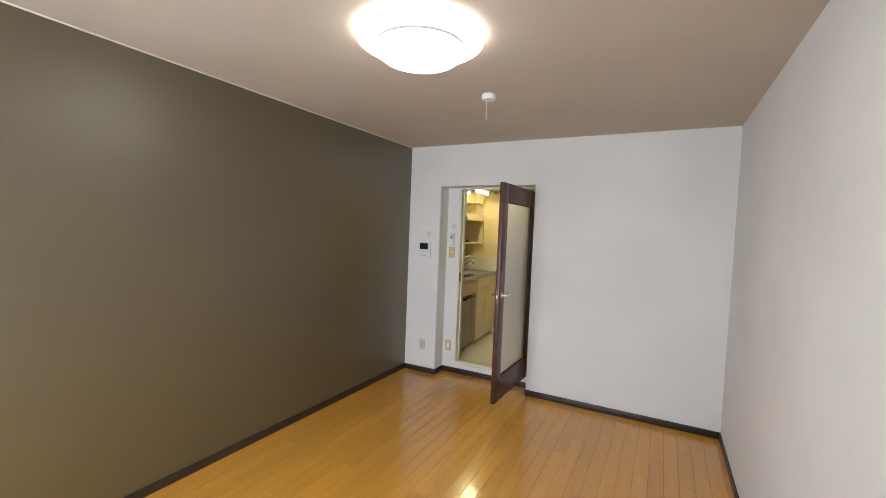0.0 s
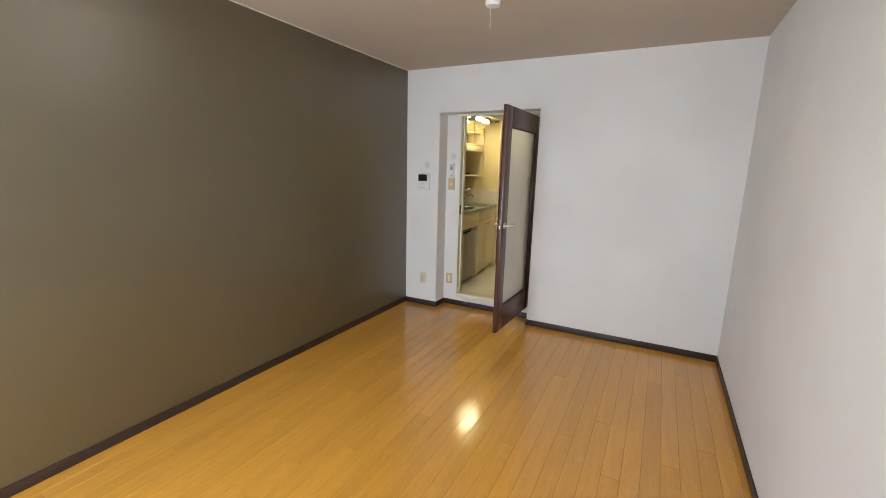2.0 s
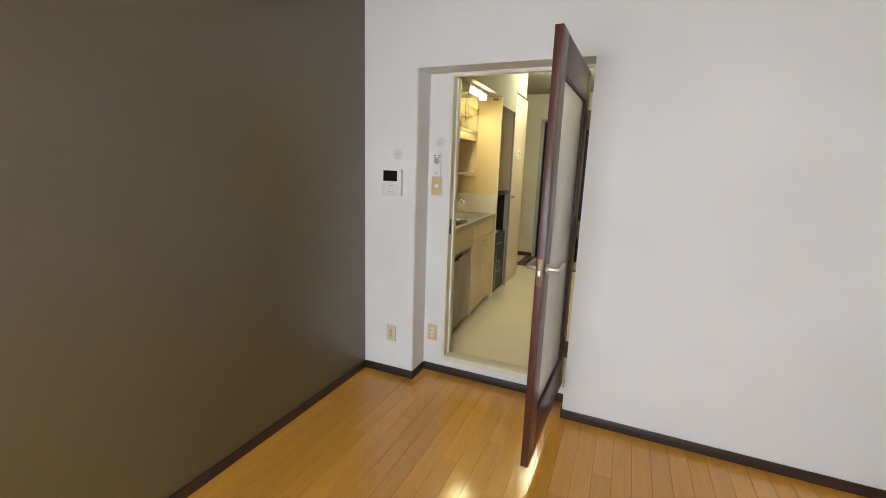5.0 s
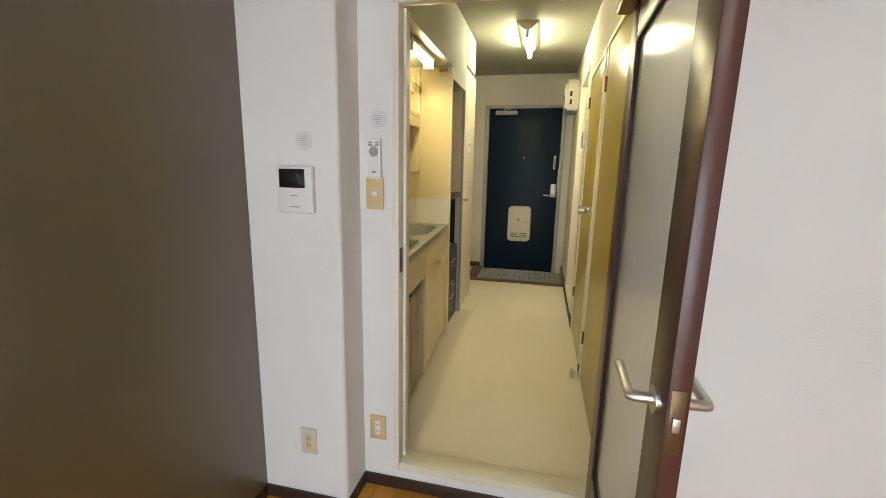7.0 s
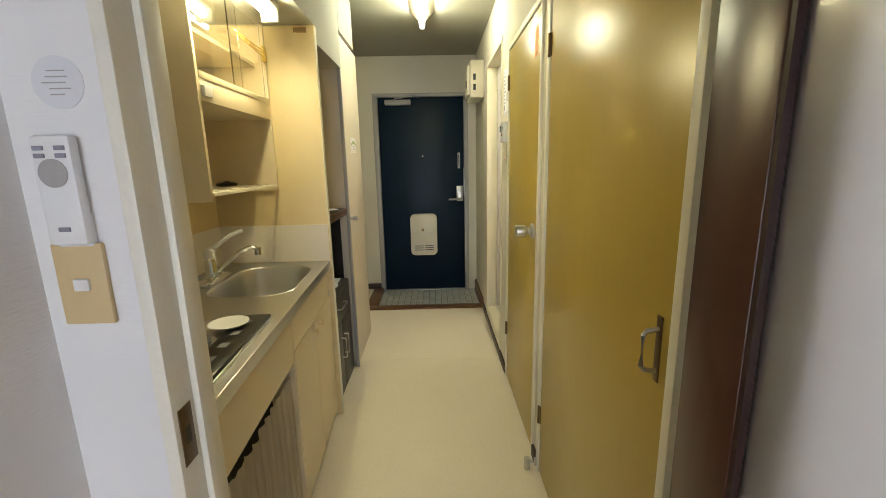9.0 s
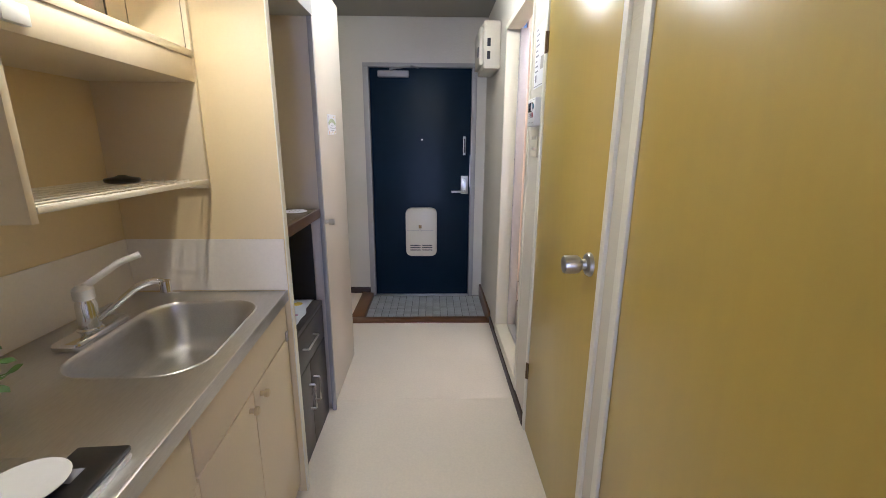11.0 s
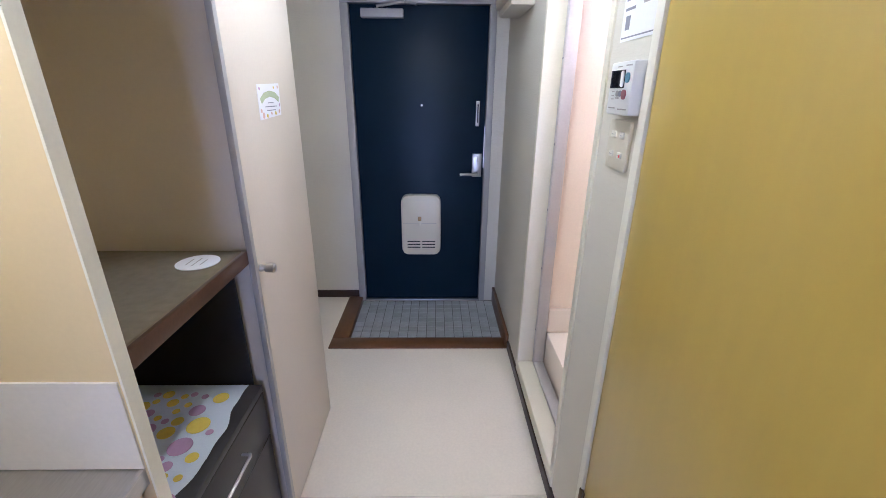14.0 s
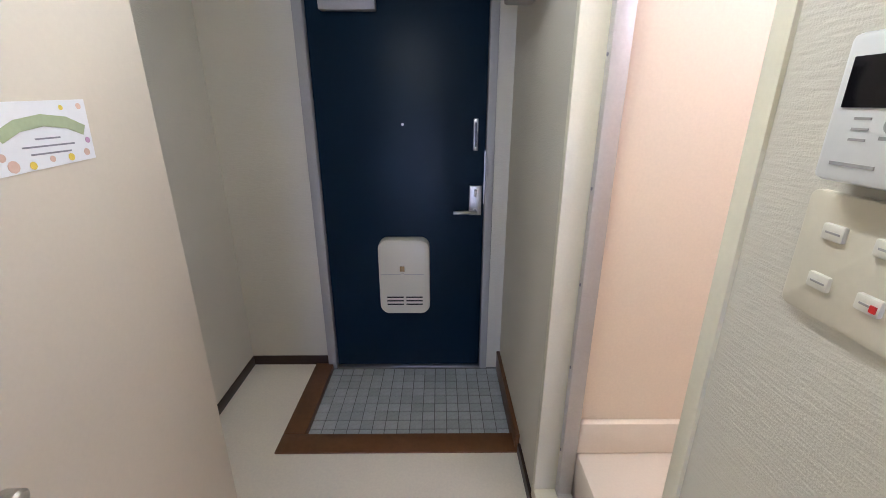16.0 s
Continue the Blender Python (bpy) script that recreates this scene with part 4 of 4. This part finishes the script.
for k, (x, y, r) in enumerate(spots):
    part("spot", C(bmesh.new(), (x, y, 0.7508), (x, y, 0.7519), r, n=22), YELLOW if k % 5 < 3 else LILAC, cl, smooth=False)

# ---- tall cupboard ----
TX = -1.744
tc = thing("tall_cupboard", (-2.0, 6.42, HZ), "tall off-white built-in cupboard with a steel knob", "cupboard")
part("body", box(KX + 0.002, TX - 0.02, 6.160, 6.70, HZ, 2.21), CABINET, tc, smooth=False)
td = part("door", box(TX - 0.018, TX, 6.170, 6.70, HZ + 0.03, 2.205, w=0.003), CABINET, tc)
part("knob", lathe([(0.011, 0), (0.011, 0.006), (0.008, 0.010), (0.008, 0.016), (0.013, 0.018), (0.014, 0.042), (0.010, 0.046), (0.002, 0.047)], 22, pose(TX, 6.184, 1.125, 0, 90, 0)), STEEL, td, "small steel knob")
part("plinth", box(TX - 0.03, TX - 0.012, 6.160, 6.69, HZ, HZ + 0.03), CREAM, tc, smooth=False)
part("edge_profile", box(TX - 0.012, TX + 0.006, 6.140, 6.158, HZ, 2.2, w=0.002), GREY_FRAME, tc, "grey painted edge profile")
part("edge_profile", box(TX - 0.02, TX + 0.002, 6.159, 6.168, HZ, 2.2, w=0.001), GREY_FRAME, tc)
card = thing("greeting_card", (TX, 6.43, 1.545), "small white printed card with flowers on the cupboard", "card")
part("paper", prism([(6.338, 1.5320), (6.514, 1.5400), (6.520, 1.6370), (6.340, 1.6310)], "x", TX, TX + 0.0015), PAPER, card, smooth=False)
part("banner", prism([(6.352, 1.5920), (6.385, 1.6080), (6.43, 1.6150), (6.475, 1.6100), (6.508, 1.5950), (6.500, 1.5800), (6.47, 1.5920), (6.43, 1.5970), (6.39, 1.5910), (6.36, 1.5770)], "x", TX + 0.0014, TX + 0.0022), OLIVE_PRINT, card, "sage green ribbon print", smooth=False)
for k, w in enumerate((0.022, 0.046, 0.036)):
    part("text_line", box(TX + 0.001, TX + 0.0021, 6.432 - w, 6.432 + w, 1.5780 - 0.011 * k, 1.5805 - 0.011 * k), GREY_PRINT, card, smooth=False)
for y, z, m, r in ((6.365, 1.5440, ROSE_PRINT, 0.009), (6.352, 1.5580, ROSE_PRINT, 0.006), (6.395, 1.5420, YELLOW, 0.006), (6.43, 1.5480, ROSE_PRINT, 0.005), (6.465, 1.5470, YELLOW, 0.006), (6.498, 1.5520, ROSE_PRINT, 0.006),
                   (6.355, 1.6200, LILAC, 0.005), (6.505, 1.6260, ROSE_PRINT, 0.005), (6.506, 1.5710, LILAC, 0.005), (6.47, 1.6240, YELLOW, 0.004)):
    part("flower", C(bmesh.new(), (TX + 0.0012, y, z), (TX + 0.002, y, z), r, n=10), m, card, smooth=False)

# ---- passage fittings ----
hl = thing("ceiling_light", (-1.265, 6.4, HC), "white tapered fluorescent ceiling fitting, switched on", "ceiling light")
part("housing", prism([(-1.355, HC), (-1.175, HC), (-1.24, HC - 0.062), (-1.29, HC - 0.062)], "y", 6.08, 6.74, w=0.003), AGED_PLASTIC, hl)
part("tube", C(bmesh.new(), (-1.265, 6.10, HC - 0.096), (-1.265, 6.72, HC - 0.096), 0.0165), TUBE_GLOW, hl, "lit fluorescent tube")
for y in (6.09, 6.73):
    part("socket", box(-1.28, -1.25, y - 0.012, y + 0.012, HC - 0.118, HC - 0.058, w=0.003), WHITE_PLASTIC, hl)

CXF = HX1 - 0.034
pl = thing("bath_controller", (HX1, 6.063, 1.5680), "white water-heater controller with a dark display", "controller")
part("housing", box(CXF, HX1, 6.003, 6.128, 1.5680, 1.6830, w=0.006), WHITE_PLASTIC, pl)
part("screen", box(CXF - 0.0015, CXF + 0.002, 6.041, 6.117, 1.6270, 1.6650, w=0.0006), SCREEN, pl, "dark display")
part("button", C(bmesh.new(), (CXF + 0.002, 6.025, 1.6480), (CXF - 0.003, 6.025, 1.6480), 0.0105, n=24), BLUE_KEY, pl, "blue round button")
part("button", prism(rounded(6.042, 6.058, 1.6290, 1.6630, 0.007), "x", CXF - 0.0034, CXF + 0.002), WHITE_PLASTIC, pl, "white rocker button")
part("button", C(bmesh.new(), (CXF + 0.002, 6.034, 1.6130), (CXF - 0.003, 6.034, 1.6130), 0.0105, n=24), RED_KEY, pl, "red round button")
part("button", C(bmesh.new(), (CXF + 0.002, 6.054, 1.6150), (CXF - 0.0025, 6.054, 1.6150), 0.0065, n=20), GREY_PRINT, pl, "grey round button")
part("button", C(bmesh.new(), (CXF + 0.002, 6.070, 1.6150), (CXF - 0.0025, 6.070, 1.6150), 0.0065, n=20), GREY_FRAME, pl)
for k in range(3):
    part("text_line", box(CXF - 0.0007, CXF + 0.001, 6.089, 6.103, 1.6180 - 0.008 * k, 1.6200 - 0.008 * k), GREY_FRAME, pl, smooth=False)
for y0, y1, z in ((6.013, 6.043, 1.6720), (6.063, 6.085, 1.6710), (6.013, 6.058, 1.5800), (6.075, 6.113, 1.5820), (6.060, 6.079, 1.6040)):
    part("text_line", box(CXF - 0.0007, CXF + 0.001, y0, y1, z, z + 0.0028), GREY_FRAME, pl, smooth=False)
sw = thing("switch_plate", (HX1, 6.088, 1.4380), "ivory plate with four small rocker switches", "light switch")
part("plate", prism(rounded(6.031, 6.150, 1.4380, 1.5550, 0.008), "x", HX1 - 0.009, HX1, w=0.002), AGED_PLASTIC, sw)
for y, z in ((6.113, 1.5210), (6.065, 1.5210), (6.113, 1.4740), (6.065, 1.4740)):
    r = part("rocker", box(HX1 - 0.013, HX1 - 0.007, y - 0.011, y + 0.011, z - 0.0075, z + 0.0075, w=0.002), IVORY, sw, "small white rocker")
    part("label", box(HX1 - 0.0136, HX1 - 0.0125, y - 0.008, y + 0.006, z - 0.001, z + 0.0008), GREY_FRAME, r, smooth=False)
part("indicator", box(HX1 - 0.0145, HX1 - 0.0125, 6.056, 6.061, 1.4700, 1.4760), RED_LAMP, sw, "red indicator", smooth=False)
po = thing("notice_sheet", (HX1, 6.093, 1.7350), "white printed notice sheet taped to the wall", "notice")
part("paper", box(HX1 - 0.0015, HX1, 6.008, 6.181, 1.7320, 1.985), PAPER, po, smooth=False)
for k in range(9):
    w = (0.03, 0.05, 0.04, 0.055, 0.035, 0.05, 0.03, 0.045, 0.05)[k]
    part("text_line", box(HX1 - 0.0022, HX1 - 0.0012, 6.168 - w, 6.168, 1.965 - 0.021 * k, 1.971 - 0.021 * k), GREY_PRINT, po, smooth=False)
part("printed_block", box(HX1 - 0.0022, HX1 - 0.0012, 6.028, 6.078, 1.80, 1.85), GREY_FRAME, po, smooth=False)
part("printed_block", box(HX1 - 0.0022, HX1 - 0.0012, 6.138, 6.161, 1.7560, 1.7860), GREY_PRINT, po, smooth=False)
part("border", box(HX1 - 0.0022, HX1 - 0.0012, 6.013, 6.176, 1.7380, 1.7410), GREY_PRINT, po, smooth=False)

bk = thing("breaker_box", (HX1, 7.4, 1.985), "ivory distribution box high on the passage wall", "breaker box")
part("housing", box(HX1 - 0.115, HX1, 7.22, 7.60, 1.99, 2.29, w=0.012), AGED_PLASTIC, bk)
part("cover", box(HX1 - 0.140, HX1 - 0.113, 7.26, 7.56, 2.02, 2.26, w=0.008), AGED_PLASTIC, bk)
part("switch", box(HX1 - 0.146, HX1 - 0.138, 7.30, 7.34, 2.08, 2.14, w=0.002), BLACK_PLASTIC, bk, "black breaker switch")
for z in (2.05, 2.13):
    part("side_switch", box(HX1 - 0.092, HX1 - 0.070, 7.214, 7.222, z, z + 0.05, w=0.002), BLACK_PLASTIC, bk, "black side switch")

# ---- bath unit beyond the opening ----
bf = thing("bath_frame", (HX1, (BY0 + BY1) / 2, BZ0), "cream frame with an aluminium bath door surround", "door frame", kind="structure")
part("reveal", box(HX1 - 0.006, HX1 + 0.085, BY1 - 0.03, BY1 + 0.001, BZ0, BZ1, w=0.002), CREAM_PAINT, bf)
part("reveal", box(HX1 - 0.006, HX1 + 0.085, BY0 - 0.03, BY0, BZ0, BZ1, w=0.002), CREAM_PAINT, bf)
part("head", box(HX1 - 0.006, HX1 + 0.085, BY0 - 0.03, BY1 + 0.001, BZ1 - 0.03, BZ1 + 0.002, w=0.002), CREAM_PAINT, bf)
part("sill", box(HX1 - 0.007, HX1 + 0.085, BY0 - 0.03, BY1 + 0.001, HZ + 0.056, BZ0, w=0.003), CREAM_PAINT, bf)
AX = HX1 + 0.085
for a in ((BY1 - 0.065, BY1 - 0.031, BZ0, BZ1 - 0.03), (BY0, BY0 + 0.035, BZ0, BZ1 - 0.03)):
    part("aluminium_post", box(AX - 0.012, AX + 0.04, *a, w=0.003), ALU, bf, "aluminium post")
part("aluminium_track", box(AX - 0.012, AX + 0.04, BY0 + 0.035, BY1 - 0.065, BZ0, BZ0 + 0.02, w=0.003), ALU, bf, "aluminium track")
for z in (0.45, 0.8, 1.1, 1.4, 1.75, 2.0):
    part("screw", C(bmesh.new(), (AX - 0.0125, BY1 - 0.048, z), (AX - 0.0145, BY1 - 0.048, z), 0.005, n=12), GREY_PRINT, bf)
setting("wall_bath", B(B(box(AX + 0.04, AX + 1.2, BY1 - 0.02, BY1 + 0.03, 0.1, 2.4), AX + 1.2, AX + 1.25, 5.95, BY1 + 0.03, 0.1, 2.4), AX + 0.04, AX + 1.2, 5.95, 6.0, 0.1, 2.4), PINK, "peach plastic bath walls")
setting("floor_bath", box(AX + 0.02, AX + 1.2, 6.0, BY1 - 0.02, 0.1, 0.22), PINK_PALE, "pale pink bath floor")
setting("ceiling_bath", box(AX + 0.02, AX + 1.25, 5.95, BY1 + 0.03, 2.3, 2.4), PINK_PALE, "pale bath ceiling")
ledge = thing("bath_ledge", (AX + 0.6, BY1 - 0.06, 0.22), "pale pink moulded ledge along the bath wall", "ledge")
part("upper_step", box(AX + 0.045, AX + 1.2, BY1 - 0.05, BY1 - 0.02, 0.43, 0.565, w=0.008), PINK_PALE, ledge)
part("lower_step", box(AX + 0.045, AX + 1.2, BY1 - 0.46, BY1 - 0.02, 0.22, 0.43, w=0.02), PINK_PALE, ledge)
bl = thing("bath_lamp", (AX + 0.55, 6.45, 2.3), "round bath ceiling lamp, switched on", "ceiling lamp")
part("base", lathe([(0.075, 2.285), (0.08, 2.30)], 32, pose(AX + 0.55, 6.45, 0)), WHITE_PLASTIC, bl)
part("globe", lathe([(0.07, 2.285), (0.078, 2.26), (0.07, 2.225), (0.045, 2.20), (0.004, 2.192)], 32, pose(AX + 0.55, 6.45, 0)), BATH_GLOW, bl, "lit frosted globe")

# ---- entrance door ----
EX0, EX1, EZ0, EZ1, EY = -1.763, -0.899, 0.105, 2.112, 7.965
ed = thing("entrance_door", (-1.342, EY, EZ0), "dark navy steel entrance door, closed", "door")
part("leaf", box(EX0, EX1, EY, EY + 0.04, EZ0, EZ1, w=0.002), NAVY, ed)
part("backing", box(EX0 - 0.02, EX1 + 0.02, EY + 0.06, EY + 0.07, 0.08, EZ1 + 0.02), CAVITY, ed, smooth=False)
ef = thing("entrance_frame", (-1.342, HY1, 0.095), "grey painted steel entrance door frame", "door frame", kind="structure")
part("jamb", box(EX0 - 0.052, EX0 - 0.003, HY1 - 0.02, HY1 + 0.06, 0.095, EZ1 + 0.003, w=0.003), GREY_FRAME, ef)
part("jamb", box(EX1 + 0.003, EX1 + 0.045, HY1 - 0.02, HY1 + 0.06, 0.095, EZ1 + 0.003, w=0.003), GREY_FRAME, ef)
part("head", box(EX0 - 0.052, EX1 + 0.045, HY1 - 0.02, HY1 + 0.06, EZ1 + 0.003, EZ1 + 0.036, w=0.003), GREY_FRAME, ef)
part("threshold", box(EX0 - 0.003, EX1 + 0.003, HY1 - 0.012, HY1 + 0.06, 0.09, 0.104, w=0.002), STEEL, ef)
mb = part("mail_box", prism(rounded(-1.473, -1.193, 0.495, 0.935, 0.05), "y", EY - 0.075, EY, w=0.008), AGED_PLASTIC, ed, "ivory plastic mail receiver")
part("catch", box(-1.356, -1.330, EY - 0.081, EY - 0.074, 0.755, 0.785, w=0.002), BRONZE, mb, "brown catch")
part("catch", box(-1.353, -1.333, EY - 0.081, EY - 0.074, 0.718, 0.745, w=0.002), AGED_PLASTIC, mb)
part("seam", box(-1.463, -1.223, EY - 0.0762, EY - 0.0745, 0.735, 0.7375), GREY_FRAME, mb, smooth=False)
for k in range(3):
    for x0, x1 in ((-1.433, -1.340), (-1.326, -1.233)):
        part("vent_slot", box(x0, x1, EY - 0.0765, EY - 0.074, 0.55 + 0.022 * k, 0.558 + 0.022 * k), BLACK_PLASTIC, mb, smooth=False)
lk = part("lock_case", box(-0.978, -0.913, EY - 0.024, EY, 1.06, 1.22, w=0.004), STEEL, ed, "brushed steel lock case")
part("thumb_turn", box(-0.954, -0.941, EY - 0.04, EY - 0.022, 1.165, 1.20, w=0.003), STEEL, lk)
part("lever", tube([(-0.948, EY - 0.02, 1.085), (-0.948, EY - 0.055, 1.085), (-0.958, EY - 0.06, 1.085), (-1.063, EY - 0.06, 1.083)], 0.010, 12), STEEL, lk)
part("door_guard", box(-0.963, -0.938, EY - 0.016, EY, 1.40, 1.56, w=0.004), STEEL, ed, "steel door guard")
part("guard_slot", box(-0.955, -0.946, EY - 0.0175, EY - 0.0155, 1.42, 1.54), BLACK_PLASTIC, ed, smooth=False)
part("edge_plate", box(-0.902, -0.890, EY - 0.004, EY + 0.002, 1.12, 1.40), STEEL, ed)
part("peephole", C(bmesh.new(), (-1.323, EY, 1.53), (-1.323, EY - 0.005, 1.53), 0.007, n=16), STEEL, ed, "small steel peephole")
cb = part("closer_body", box(-1.688, -1.428, EY - 0.055, EY, 2.035, 2.085, w=0.006), GREY_FRAME, ed, "grey door closer")
part("closer_arm", tube([(-1.588, EY - 0.03, 2.088), (-1.588, EY - 0.03, 2.10), (-1.408, EY - 0.14, 2.105), (-1.348, EY - 0.04, 2.11)], 0.009), GREY_FRAME, cb)

# ---- planks and tiles, last ----
floor = setting("floor", box(RX0, RX1, RY0 - 0.1, NY, -0.1, -0.004), JOINT, "varnished golden-brown plank floor of the main room")
PW, made, rnd = 0.0872, {}, random.Random(7)


def plank_mesh(w, length):
    key = (round(w, 4), round(length, 3))
    if key not in made:
        made[key] = finish("plank", box(-w / 2 + 0.0004, w / 2 - 0.0004, 0.0004, length - 0.0004, -0.006, 0, w=0.0012, seg=1), PLANK, False)
    return made[key]


x, k = RX0, 0
while x < RX1 - 0.01:
    w, y = min(PW, RX1 - x), RY0
    first = (0.42, 1.33, 0.87, 1.78, 0.20, 1.10)[k % 6]
    while y < NY - 0.01:
        length = min(first if y == RY0 else 1.818, NY - 0.002 - y)
        ob = new("plank", plank_mesh(w, length))
        ob.parent, ob.location = floor, (x + w / 2, y, 0)
        ob.rotation_euler = (radians(rnd.uniform(-0.02, 0.02)), radians(rnd.gauss(0, 0.22)), 0)
        y += length
    x, k = x + PW, k + 1

entry = setting("floor_entrance", box(-1.787, HX1, 7.365, HY1 + 0.05, 0.08, 0.090), GROUT, "grey mosaic tile floor of the entrance")
NXT, NYT = 16, 9
tw, th = (HX1 - 0.02 + 1.787) / NXT, (HY1 - 0.02 - 7.365) / NYT
tile = finish("tile", box(-tw / 2 + 0.0022, tw / 2 - 0.0022, -th / 2 + 0.0022, th / 2 - 0.0022, 0, 0.005, w=0.0012, seg=1), TILE, False)
for i in range(NXT):
    for j in range(NYT):
        ob = new("tile", tile)
        ob.parent, ob.location = entry, (-1.787 + (i + 0.5) * tw, 7.365 + (j + 0.5) * th, 0.0895)
